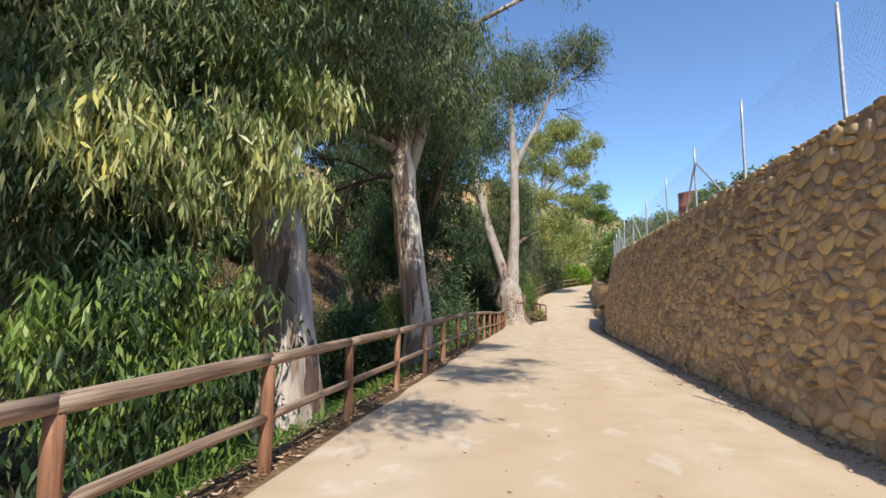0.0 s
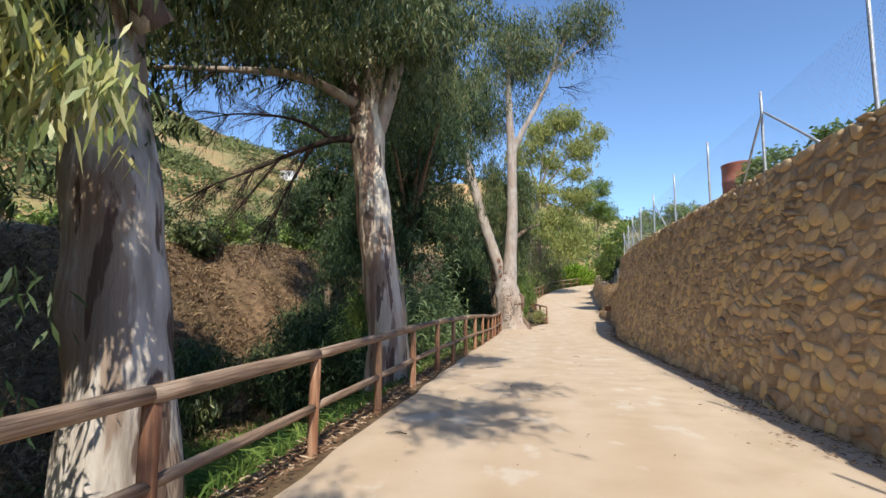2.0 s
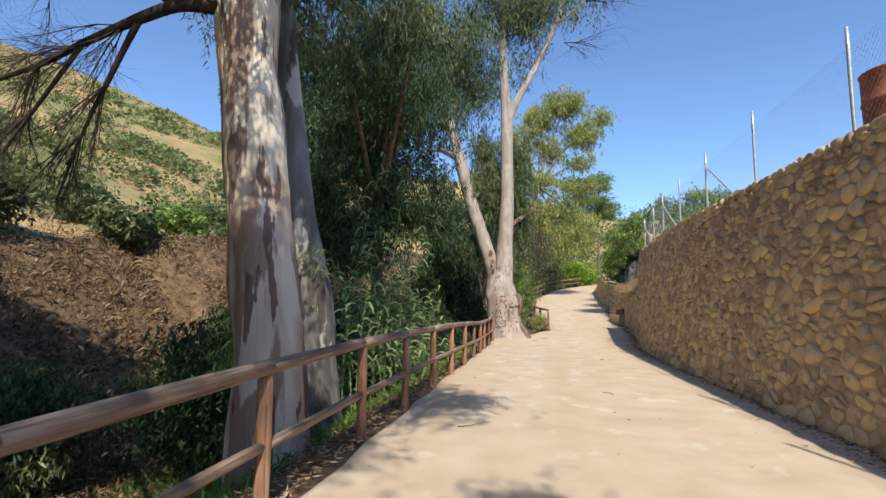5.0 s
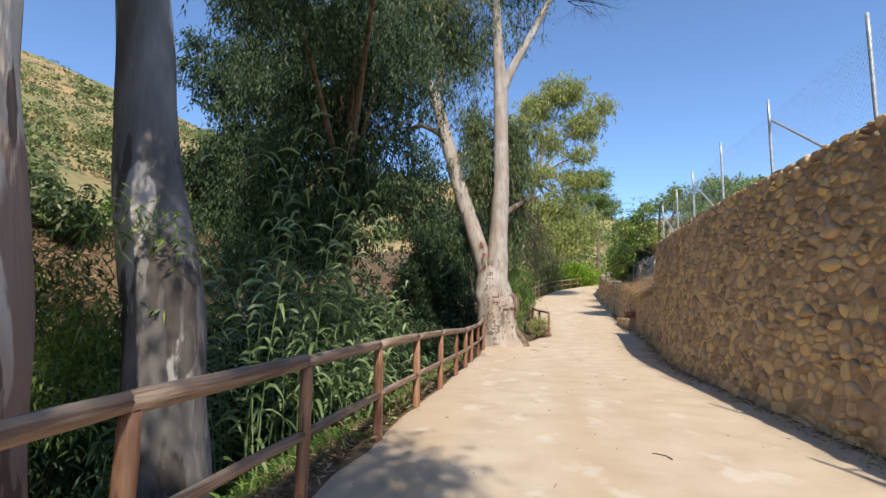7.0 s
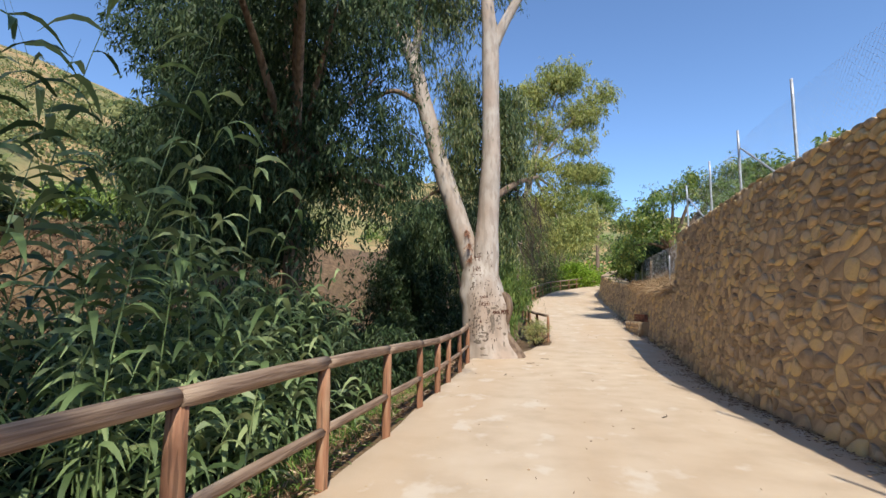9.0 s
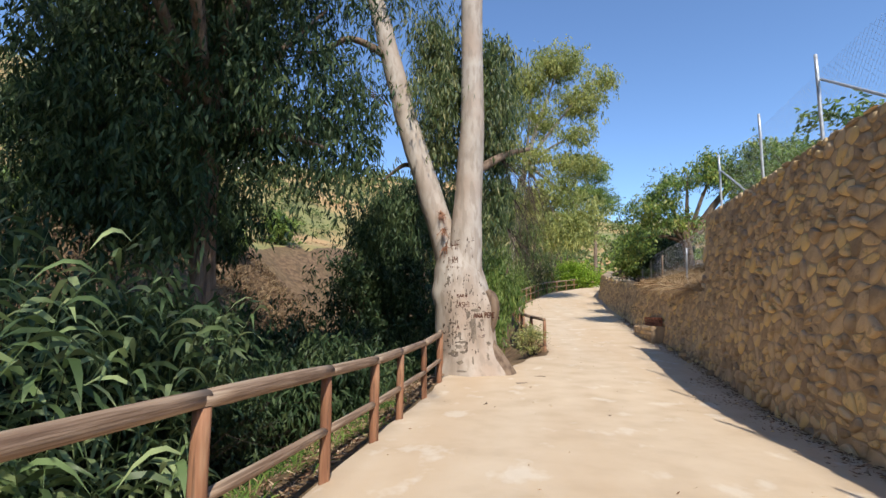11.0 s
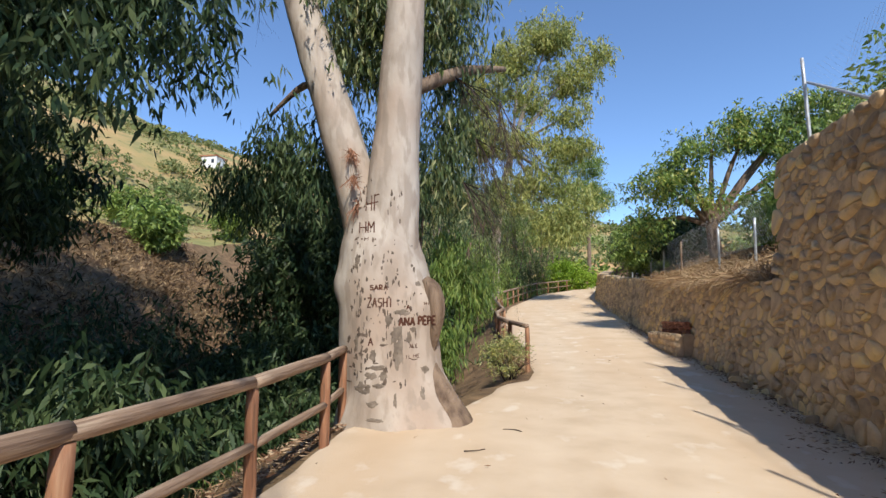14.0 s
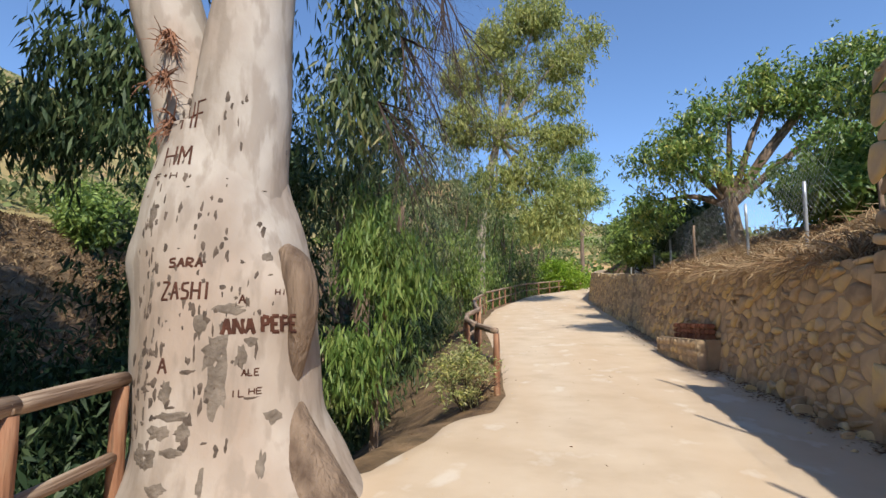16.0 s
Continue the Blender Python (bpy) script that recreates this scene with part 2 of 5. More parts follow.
def ground_z(x, y):
    e, r, rz = left_x(y), right_x(y), road_z(y)
    if x <= e:
        d = e - x
        if d > 9:
            d = max(9, min(e, 1.0) - x)
        z = rz + ip(d, [0, 0.35, 0.9, 2, 4, 6, 9, 12, 19, 30, 34, 160, 1500], [-0.05, -0.08, -0.38, -1.05, -2.2, -2.7, -2.8, -2.4, 4.5, 6.2, 7.6, 72, 400])
        z += wobble(x, y, 0.5, min(0.25, d * 0.08)) + (wobble(x, y, 0.06, 2.5) if d > 34 else 0) + (wobble(x, y, 0.2, 0.6) if d > 12 else 0)
    elif x >= r + 0.72:
        k = ip(x - r, [0.72, 1.0], [0, 1])
        if y < CORNER_Y:
            up = wall_top(y) - 0.12
        else:
            up = wall_top(y) - 0.1 + ip(x - r, [0.9, 2.6, 5, 30], [0, 1.1, 1.5, 2.5]) * ip(y, [CORNER_Y, CORNER_Y + 1], [0.4, 1])
            up = min(up, max(3.5, wall_top(y) + 0.8) + 0.02 * (x - r))
        z = rz - 0.1 + k * (up - rz + 0.1)
    else:
        z = rz - 0.05
    far = ip(y, [95, 140, 215, 320, 1500], [0, 10, 38, 45, 45]) * math.exp(-(((x + 5) / 75.0) ** 2)) * (0.92 + 0.3 * noise.noise(Vector((x * 0.02, y * 0.02, 1))))
    return z + far


# ---- helpers for meshes ----
def ob_from(name, verts, faces, mat, parent=None, smooth=False):
    me = bpy.data.meshes.new(name)
    me.from_pydata([tuple(v) for v in verts], [], faces)
    me.materials.append(mat)
    if smooth:
        me.polygons.foreach_set("use_smooth", [True] * len(me.polygons))
    me.update()
    ob = new(name, me)
    ob.parent = parent
    return ob


def quads_object(name, v, per, mat, parent=None):
    """An object of separate strips: v is (n, 2 * per, 3), each row a strip of per - 1 quads."""
    n = len(v)
    per = v.shape[1] // 2
    me = bpy.data.meshes.new(name)
    me.vertices.add(n * 2 * per)
    me.vertices.foreach_set("co", v.reshape(-1).astype(np.float32))
    q = per - 1
    base = (np.arange(n) * 2 * per)[:, None, None] + (np.arange(q) * 2)[None, :, None] + np.array([0, 1, 3, 2])[None, None, :]
    loops = base.reshape(-1)
    me.loops.add(len(loops))
    me.loops.foreach_set("vertex_index", loops.astype(np.int32))
    me.polygons.add(n * q)
    me.polygons.foreach_set("loop_start", np.arange(0, n * q * 4, 4, dtype=np.int32))
    me.polygons.foreach_set("loop_total", np.full(n * q, 4, dtype=np.int32))
    me.materials.append(mat)
    me.update(calc_edges=True)
    ob = new(name, me)
    ob.parent = parent
    return ob


def unit(a):
    return a / np.maximum(np.linalg.norm(a, axis=-1, keepdims=True), 1e-9)


def leaves(p, d, length, width, rng, bend=0.25, per=3):
    """Leaf strips from base p along d, curving down. Returns (n, 2 * per, 3)."""
    n = len(p)
    side = unit(np.cross(d, rng.normal(size=(n, 3))))
    if per == 3:
        L = (length * np.ones(n))[:, None]
        half = (width * np.ones(n))[:, None] * 0.57
        down = np.array([0, 0, -1.0])
        mid = p + d * L * 0.45 + down * L * bend * 0.2
        return np.stack([p, mid - side * half, mid + side * half, p + d * L + down * L * bend], 1)
    out = np.zeros((n, 2 * per, 3))
    for i in range(per):
        u = i / (per - 1)
        c = p + d * (length * u)[:, None]
        c[:, 2] -= bend * length * u * u
        w = width * (math.sin(math.pi * (0.12 + 0.8 * u)) * 0.5 + (0.02 if i in (0, per - 1) else 0))
        if i == per - 1:
            w = width * 0.03
        out[:, 2 * i], out[:, 2 * i + 1] = c - side * w[:, None], c + side * w[:, None]
    return out


def thing(name, label, category, group="", at=(0, 0, 0)):
    ob = new(name)
    ob.location = at
    ob.empty_display_size = 0.2
    return tagged(ob, label, category, group)


def under(ob, parent):
    ob.parent = parent
    ob.matrix_parent_inverse = Matrix.Translation(-parent.location)
    return ob


def tube(name, rows, mat, parent, sides=14, rough=0.05, seed=0, steps=5, lumps=(), flute=0.0):
    """A limb through rows of (x, y, z, r), swept smoothly, uneven, with lumps (x, y, z, size, push)."""
    pts = []
    R = [np.array(r, float) for r in rows]
    for i in range(len(R) - 1):
        a, b, c, d = R[max(i - 1, 0)], R[i], R[i + 1], R[min(i + 2, len(R) - 1)]
        for k in range(steps):
            t = k / steps
            pts.append(0.5 * (2 * b + (c - a) * t + (2 * a - 5 * b + 4 * c - d) * t * t + (3 * b - a - 3 * c + d) * t ** 3))
    pts.append(R[-1])
    verts, faces = [], []
    up = Vector((0.13, 1, 0.07)).normalized()
    for i, p in enumerate(pts):
        t = Vector(pts[min(i + 1, len(pts) - 1)][:3] - pts[max(i - 1, 0)][:3]).normalized()
        s = up.cross(t).normalized()
        f = t.cross(s)
        for j in range(sides):
            an = 2 * math.pi * j / sides
            w = s * math.cos(an) + f * math.sin(an)
            q = Vector(p[:3]) + w * max(p[3], 0.004)
            k = 1 + rough * 2 * noise.noise(Vector((q.x * 2.5 + seed, q.y * 2.5, q.z * 1.1)))
            k += flute * math.cos(5 * an + seed) * max(0.0, 1 - i / max(1, len(pts) * 0.5))
            q = Vector(p[:3]) + w * (max(p[3], 0.004) * k)
            for lx, ly, lz, sz, push in lumps:
                dd = (q - Vector((lx, ly, lz))).length
                if dd < sz:
                    q += w * push * (0.5 + 0.5 * math.cos(math.pi * dd / sz))
            verts.append(q)
    for i in range(len(pts) - 1):
        for j in range(sides):
            a, b = i * sides + j, i * sides + (j + 1) % sides
            faces.append((a, b, b + sides, a + sides))
    faces.append(tuple(range(sides))[::-1])
    faces.append(tuple(range(len(verts) - sides, len(verts))))
    ob = ob_from(name, verts, faces, mat, None, True)
    return under(ob, parent) if parent else ob


def crown(name, blobs, n_clumps, twigs, per_twig, mat, parent, seed, length=0.13, width=0.022, droop=0.8, hang=0.5, clump=0.45, shell=0.35, label=""):
    """Leaves on drooping twigs in clumps inside ellipsoids (x, y, z, rx, ry, rz)."""
    rng = np.random.default_rng(seed)
    B = np.array(blobs, float)
    vol = B[:, 3] * B[:, 4] * B[:, 5]
    pick = rng.choice(len(B), n_clumps, p=vol / vol.sum())
    rad = (shell + (1 - shell) * rng.random(n_clumps)) ** 0.6
    cen = B[pick, :3] + unit(rng.normal(size=(n_clumps, 3))) * rad[:, None] * B[pick, 3:]
    tw = np.repeat(cen, twigs, 0) + rng.normal(size=(n_clumps * twigs, 3)) * clump * np.array([1, 1, 0.6])
    td = unit(rng.normal(size=tw.shape) * [0.6, 0.6, 0.35] + [0, 0, -droop])
    tl = hang * (0.5 + rng.random(len(tw)))
    u = rng.random((len(tw), per_twig))
    p = tw[:, None] + td[:, None] * (u * tl[:, None])[:, :, None] + rng.normal(size=(len(tw), per_twig, 3)) * length * 0.35
    p = p.reshape(-1, 3)
    d = unit(rng.normal(size=p.shape) * [0.7, 0.7, 0.5] + np.array([0, 0, -droop]))
    L = length * (0.6 + 0.8 * rng.random(len(p)))
    v = leaves(p, d, L, width * (0.7 + 0.6 * rng.random(len(p))), rng)
    ob = quads_object(name, v, 3, mat)
    under(ob, parent)
    return tagged(ob, label)


def twigs_object(name, starts, rng, n, length, r, mat, parent, spread=0.7, droop=0.2, levels=2):
    """Bare twigs, as thin three-sided tubes that fork."""
    V, F = [], []

    def grow(p, d, ln, rad, lv):
        k = 4
        q = Vector(p)
        prev = None
        for i in range(k + 1):
            s = d.orthogonal().normalized()
            f = d.cross(s)
            rr = rad * (1 - 0.7 * i / k)
            ring = len(V)
            for j in range(3):
                a = 2.094 * j
                V.append(q + (s * math.cos(a) + f * math.sin(a)) * rr)
            if prev is not None:
                for j in range(3):
                    F.append((prev + j, prev + (j + 1) % 3, ring + (j + 1) % 3, ring + j))
            prev = ring
            if lv > 0 and i > 0:
                for _ in range(2):
                    nd = (d + Vector(rng.normal(size=3)) * spread).normalized()
                    grow(q, nd, ln * rng.uniform(0.35, 0.65), rr * 0.6, lv - 1)
            d = (d + Vector(rng.normal(size=3)) * 0.13 + Vector((0, 0, -droop * 0.3))).normalized()
            q = q + d * (ln / k)

    for p, d in starts:
        for _ in range(n):
            grow(Vector(p), (Vector(d) + Vector(rng.normal(size=3)) * 0.25).normalized(), length * rng.uniform(0.7, 1.2), r, levels)
    ob = ob_from(name, V, F, mat)
    return under(ob, parent) if parent else ob


def blades(name, pts, rng, height, width, mat, lean=0.5, per=4, label="", category="", bend=0.5, parent=None):
    """Grass blades or cane leaves rising from pts."""
    p = np.array(pts, float)
    d = unit(rng.normal(size=p.shape) * [lean, lean, 0.1] + [0, 0, 1])
    L = height * (0.5 + rng.random(len(p)))
    v = leaves(p, d, L, width * (0.6 + 0.8 * rng.random(len(p))), rng, bend=bend, per=per)
    ob = quads_object(name, v, per, mat)
    if parent:
        return tagged(under(ob, parent), label)
    return tagged(ob, label, category, kind="stuff")


# ---- ground and road ----
def grid_lines(*spans):
    out = []
    for a, b, s in spans:
        out += list(np.arange(a, b, s))
    return out + [spans[-1][1]]


def build_ground():
    xs = grid_lines((-1500, -300, 300), (-300, -60, 12), (-60, -14, 1.5), (-14, -3, 0.5), (-3, 6, 0.14), (6, 14, 1), (14, 60, 6), (60, 300, 30), (300, 1500, 300))
    ys = grid_lines((-400, -40, 60), (-40, -6, 2), (-6, 28, 0.8), (28, 36, 0.25), (36, 60, 1), (60, 100, 2.5), (100, 340, 10), (340, 1500, 145))
    verts = [(x, y, ground_z(x, y)) for y in ys for x in xs]
    nx = len(xs)
    me = bpy.data.meshes.new("ground")
    faces, idx = [], []
    for j in range(len(ys) - 1):
        for i in range(nx - 1):
            a = j * nx + i
            faces.append((a, a + 1, a + nx + 1, a + nx))
            x, y = (xs[i] + xs[i + 1]) / 2, (ys[j] + ys[j + 1]) / 2
            idx.append(1 if (min(left_x(y), 1) - x > 19.5 or y > 95) else 0)
    me.from_pydata(verts, [], faces)
    me.materials.append(M_EARTH)
    me.materials.append(M_HILL)
    me.polygons.foreach_set("material_index", idx)
    me.polygons.foreach_set("use_smooth", [True] * len(faces))
    return tagged(new("ground", me), "dry brown valley ground with a stream gully and scrub hillsides", "ground", kind="structure")


def build_road():
    ys = grid_lines((-30, 28, 0.8), (28, 36, 0.2), (36, 60, 0.8), (60, 128, 2))
    verts, faces, n = [], [], 24
    for y in ys:
        a, b = left_x(y), right_x(y) + 0.03
        ja = wobble(0, y, 1.3, 0.09)
        for i in range(n + 1):
            u = i / n
            x = a + ja + (b - a - ja) * u
            z = road_z(y) + 0.02 * math.sin(math.pi * u) + 0.005 * noise.noise(Vector((x * 0.9, y * 0.9, 0)))
            verts.append((x, y, z if 0 < i < n else road_z(y) - (0.09 if i == 0 else 0.0)))
    for j in range(len(ys) - 1):
        for i in range(n):
            a = j * (n + 1) + i
            faces.append((a, a + 1, a + n + 2, a + n + 1))
    return tagged(ob_from("road", verts, faces, M_ROAD, None, True), "pale sandy concrete footpath with worn patches", "path", kind="structure")


build_ground()
build_road()


# ---- stone walls ----
def wall_body(name, y0, y1, label):
    ys = list(np.arange(y0, y1, 0.5)) + [y1]
    verts, faces = [], []
    for y in ys:
        batter = batter_at(y)
        b, z0, zt = right_x(y), road_z(y) - 0.3, wall_top(y)
        lean = batter / (zt - road_z(y))
        verts += [(b - 0.3 * lean, y, z0), (b + lean * ((z0 + zt) / 2 - road_z(y)), y, (z0 + zt) / 2), (b + batter, y, zt - 0.02), (b + batter + 0.22, y, zt + wobble(0, y, 2, 0.05)), (b + 1.15, y, zt - 0.05), (b + 1.15, y, z0)]
    for j in range(len(ys) - 1):
        for k in range(6):
            a, c = j * 6 + k, j * 6 + (k + 1) % 6
            faces.append((a, a + 6, c + 6, c))
    faces.append((0, 1, 2, 3, 4, 5))
    m = len(verts) - 6
    faces.append((m + 5, m + 4, m + 3, m + 2, m + 1, m))
    return tagged(ob_from(name, verts, faces, M_MORTAR), label, "wall", kind="structure")


def stone_mesh(seed):
    """A rounded rubble stone one unit wide and high, its back in the plane x = 0 and its face towards -x."""
    rng = random.Random(seed)
    n = 9
    verts, faces = [], []
    pw = rng.uniform(0.6, 0.95)
    cut = [rng.uniform(0.86, 1.1) for _ in range(n)]
    for lv, (k, dx) in enumerate(((1.08, 0.5), (0.92, -0.15), (0.62, -0.5))):
        for j in range(n):
            a = 2 * math.pi * (j + (0.0 if lv else 0.0)) / n + 0.3
            c, s = math.cos(a), math.sin(a)
            r = (1 + 0.16 * math.sin(seed * 1.7 + 2 * a) + 0.1 * math.sin(seed * 3.1 + 3 * a))
            r *= cut[j]
            y = math.copysign(abs(c) ** pw, c) * 0.5 * r * k
            z = math.copysign(abs(s) ** pw, s) * 0.5 * r * k
            verts.append((dx + rng.uniform(-0.08, 0.08) * (lv > 0), y, z))
    for lv in range(2):
        for j in range(n):
            a, b = lv * n + j, lv * n + (j + 1) % n
            faces.append((a, a + n, b + n, b))
    faces.append(tuple(2 * n + j for j in range(n))[::-1])
    return verts, faces


STONES = [stone_mesh(s) for s in range(14)]


def clip_poly(poly, nx, ny, c):
    """Keeps the side of the polygon where nx * a + ny * b <= c."""
    out = []
    for i, (a, b) in enumerate(poly):
        p, q = poly[i - 1]
        d0, d1 = nx * p + ny * q - c, nx * a + ny * b - c
        if (d0 > 0) != (d1 > 0):
            k = d0 / (d0 - d1)
            out.append((p + (a - p) * k, q + (b - q) * k))
        if d1 <= 0:
            out.append((a, b))
    return out


def rubble(y0, y1, seed, sy, sz, gap):
    """Close-fitting rubble stones in the plane of a wall: outlines of (y, height) with their middles."""
    rng = random.Random(seed)
    flat = 0.72
    sites, cells = [], {}
    for j in range(int(4.3 / sz)):
        for i in range(int((y1 - y0) / sy)):
            if rng.random() < 0.22:
                continue
            y = y0 + (i + 0.5 + 0.5 * (j % 2) + rng.uniform(-0.42, 0.42)) * sy
            v = (j + 0.5 + rng.uniform(-0.36, 0.36)) * sz + 0.05 * math.sin(y * 0.9 + j)
            pts = [(y, v)]
            if rng.random() < 0.24:
                pts.append((y + rng.uniform(-0.3, 0.3) * sy, v + 0.5 * sz))
            for p in pts:
                if p[1] < wall_top(p[0]) - road_z(p[0]) + 0.02:
                    cells.setdefault((int(p[0] / 0.4), int(p[1] / 0.4)), []).append(p)
                    sites.append(p)
    out = []
    for y, v in sites:
        a, b = int(y / 0.4), int(v / 0.4)
        near = [p for i in (a - 1, a, a + 1) for j in (b - 1, b, b + 1) for p in cells.get((i, j), ())]
        near.sort(key=lambda p: ((p[0] - y) * flat) ** 2 + (p[1] - v) ** 2)
        poly = [(-0.3, -0.2), (0.3, -0.2), (0.3, 0.2), (-0.3, 0.2)]
        g = gap * rng.choice((0.4, 0.8, 1.0, 1.4, 2.2))
        for p, q in near[1:13]:
            dy, dv = (p - y) * flat * flat, q - v
            n = math.hypot(dy, dv)
            mid = (dy * (p - y) + dv * (q - v)) / 2
            if n > 1e-6:
                poly = clip_poly(poly, dy / n, dv / n, mid / n - g)
        poly = clip_poly(poly, 0, 1, wall_top(y) - road_z(y) - 0.01 - v)
        if len(poly) < 3:
            continue
        for _ in range(2):
            k = rng.uniform(0.22, 0.3) if len(poly) < 9 else 0.25
            poly = [q for i in range(len(poly)) for q in ((poly[i - 1][0] * (1 - k) + poly[i][0] * k, poly[i - 1][1] * (1 - k) + poly[i][1] * k), (poly[i - 1][0] * k + poly[i][0] * (1 - k), poly[i - 1][1] * k + poly[i][1] * (1 - k)))]
        area = abs(sum(poly[i - 1][0] * poly[i][1] - poly[i][0] * poly[i - 1][1] for i in range(len(poly)))) / 2
        if area > 0.002:
            out.append((y, v, poly, area))
    return out


def stone_verts(y, v, poly, rng):
    """A stone standing proud of the wall's face, about its middle, with a slightly tilted, rounded face."""
    zt, z0 = wall_top(y), road_z(y)
    h = zt - z0
    batter = batter_at(y)
    at = Vector((right_x(y) + batter * v / h, y, z0 + v))
    out = Vector((-1, 0, batter / h)).normalized()
    heading = (right_x(y + 0.3) - right_x(y - 0.3)) / 0.6
    along = Vector((heading, 1, 0)).normalized()
    up = Vector((batter / h, 0, 1)).normalized()
    deep = rng.choice((0.012, 0.018, 0.026, 0.036, 0.05)) * rng.uniform(0.8, 1.2)
    ta, tb = rng.uniform(-0.03, 0.03), rng.uniform(-0.04, 0.04)
    verts, n = [], len(poly)
    for size, d in ((1.05, -0.008), (0.98, 0.35 * deep), (0.86, 0.85 * deep), (0.6, 1.1 * deep)):
        for a, b in poly:
            w = rng.uniform(-0.003, 0.003)
            verts.append(along * (a * size) + up * (b * size) + out * (d + (w + a * ta + b * tb) * (d > 0)))
    faces = [(lv * n + j, lv * n + (j + 1) % n, (lv + 1) * n + (j + 1) % n, (lv + 1) * n + j) for lv in range(3) for j in range(n)]
    faces.append(tuple(3 * n + j for j in range(n)))
    return at, verts, [f[::-1] for f in faces]


def lay_stones(wall, rows, parts, seed):
    rng = random.Random(seed)
    order = sorted(range(len(rows)), key=lambda i: -rows[i][3] * (1 if 6 < rows[i][0] < 40 else 0.3))
    chosen = set(order[:parts])
    V, F = [], []
    for i, (y, v, poly, area) in enumerate(rows):
        at, verts, faces = stone_verts(y, v, poly, rng)
        if i in chosen:
            ob = ob_from("stone", verts, faces, M_STONE_OB, wall, True)
            ob.location = at
        else:
            base = len(V)
            V += [at + p for p in verts]
            F += [tuple(base + q for q in g) for g in faces]
    return tagged(ob_from("small_stones", V, F, M_STONE, wall, True), kind="stuff")


def coping(wall, y0, y1, seed):
    rng = random.Random(seed)
    V, F = [], []
    y = y0
    while y < y1:
        w = rng.uniform(0.12, 0.34)
        v, f = STONES[rng.randrange(14)]
        m = Matrix.Translation((right_x(y) + batter_at(y) + 0.1, y + w / 2, wall_top(y) - 0.06 + rng.uniform(-0.02, 0.02))) @ Matrix.Rotation(rng.uniform(-0.2, 0.2), 4, "X") @ Matrix.Diagonal((0.2, w, rng.uniform(0.05, 0.09), 1))
        base = len(V)
        V += [m @ Vector(p) for p in v]
        F += [tuple(base + q for q in g) for g in f]
        y += w * rng.uniform(0.9, 1.3)
    return tagged(ob_from("coping_stones", V, F, M_STONE, wall), kind="stuff")


wall_high = wall_body("wall_high", -8, CORNER_Y, "tall battered retaining wall of tan rubble stone in earth mortar")
wall_low = wall_body("wall_low", CORNER_Y + 0.002, 90, "low rubble stone retaining wall beside the path")


# ---- timber fences ----
def log_between(name, a, b, r, mat, parent, sides=12, seed=0):
    a, b = Vector(a), Vector(b)
    ln = (b - a).length
    verts, faces = [], []
    segs = 6
    rng = random.Random(seed)
    for i in range(segs + 1):
        u = i / segs
        for j in range(sides):
            an = 2 * math.pi * j / sides
            rr = r * (1 + 0.05 * noise.noise(Vector((u * ln * 2, j * 0.4, seed)))) * (0.93 if i in (0, segs) else 1)
            verts.append((math.cos(an) * rr + 0.006 * math.sin(u * 5 + seed), math.sin(an) * rr, u * ln))
    for i in range(segs):
        for j in range(sides):
            c, d = i * sides + j, i * sides + (j + 1) % sides
            faces.append((c, d, d + sides, c + sides))
    faces.append(tuple(range(sides))[::-1])
    faces.append(tuple(range(segs * sides, (segs + 1) * sides)))
    ob = ob_from(name, verts, faces, mat, None, True)
    ob.location = a
    ob.rotation_euler = (b - a).to_track_quat("Z", "Y").to_euler()
    if parent:
        ob.parent = parent
        ob.matrix_parent_inverse = Matrix.Translation(-parent.location)
    return ob


def timber_fence(posts, height_of, label, r=0.055, rail=0.058):
    f = thing("timber_fence", label, "fence", at=(posts[0][0], posts[0][1], road_z(posts[0][1])))
    for i, (x, y) in enumerate(posts):
        z, height = road_z(y), height_of(y)
        log_between("post", (x, y, z - 0.25), (x + 0.01 * math.sin(i * 2.1), y, z + height - rail * 1.2), r * (0.92 + 0.16 * ((i * 5) % 7) / 7), M_WOOD, f, seed=i)
        if i + 1 < len(posts):
            x2, y2 = posts[i + 1]
            z2, height2 = road_z(y2), height_of(y2)
            log_between("top_rail", (x, y - 0.03, z + height - rail * 0.5), (x2, y2 + 0.03, z2 + height2 - rail * 0.5 + 0.006), rail * (0.95 + 0.1 * (i % 2)), M_RAIL, f, seed=i + 50)
            log_between("middle_rail", (x, y, z + height * 0.44), (x2, y2, z2 + height2 * 0.44), rail * 0.72, M_RAIL, f, 10, seed=i + 90)
    return f


FENCE_Y = [-3.9, -1.9, 0.1, 2.1, 4.05, 5.98, 8.1, 10.05, 11.95, 14.0, 15.75, 17.6, 19.35, 21.15, 22.9, 24.3, 25.5, 27.25, 28.8, 29.7]
FENCE_H = ([4, 8, 10, 12, 14, 18, 20, 22, 24, 29], [0.93, 0.95, 0.99, 1.04, 1.07, 1.07, 1.05, 1.01, 0.94, 0.96])
FENCE_X = ([-5, 8, 14, 20, 24, 29, 30], [-2.36, -2.36, -2.3, -2.12, -2.02, -1.98, -2.15])
timber_fence([(ip(y, *FENCE_X), y) for y in FENCE_Y], lambda y: ip(y, *FENCE_H), "weathered brown round-log fence with two rails along the gully edge")
far_posts = [(0.43, 34.3), (0.05, 35.6), (-0.25, 37.0), (-0.35, 38.6)] + [(left_x(y) - 0.25, y) for y in np.arange(40.4, 78, 1.8)]
timber_fence(far_posts, lambda y: 0.95, "dark weathered log fence with two rails along the far bend")


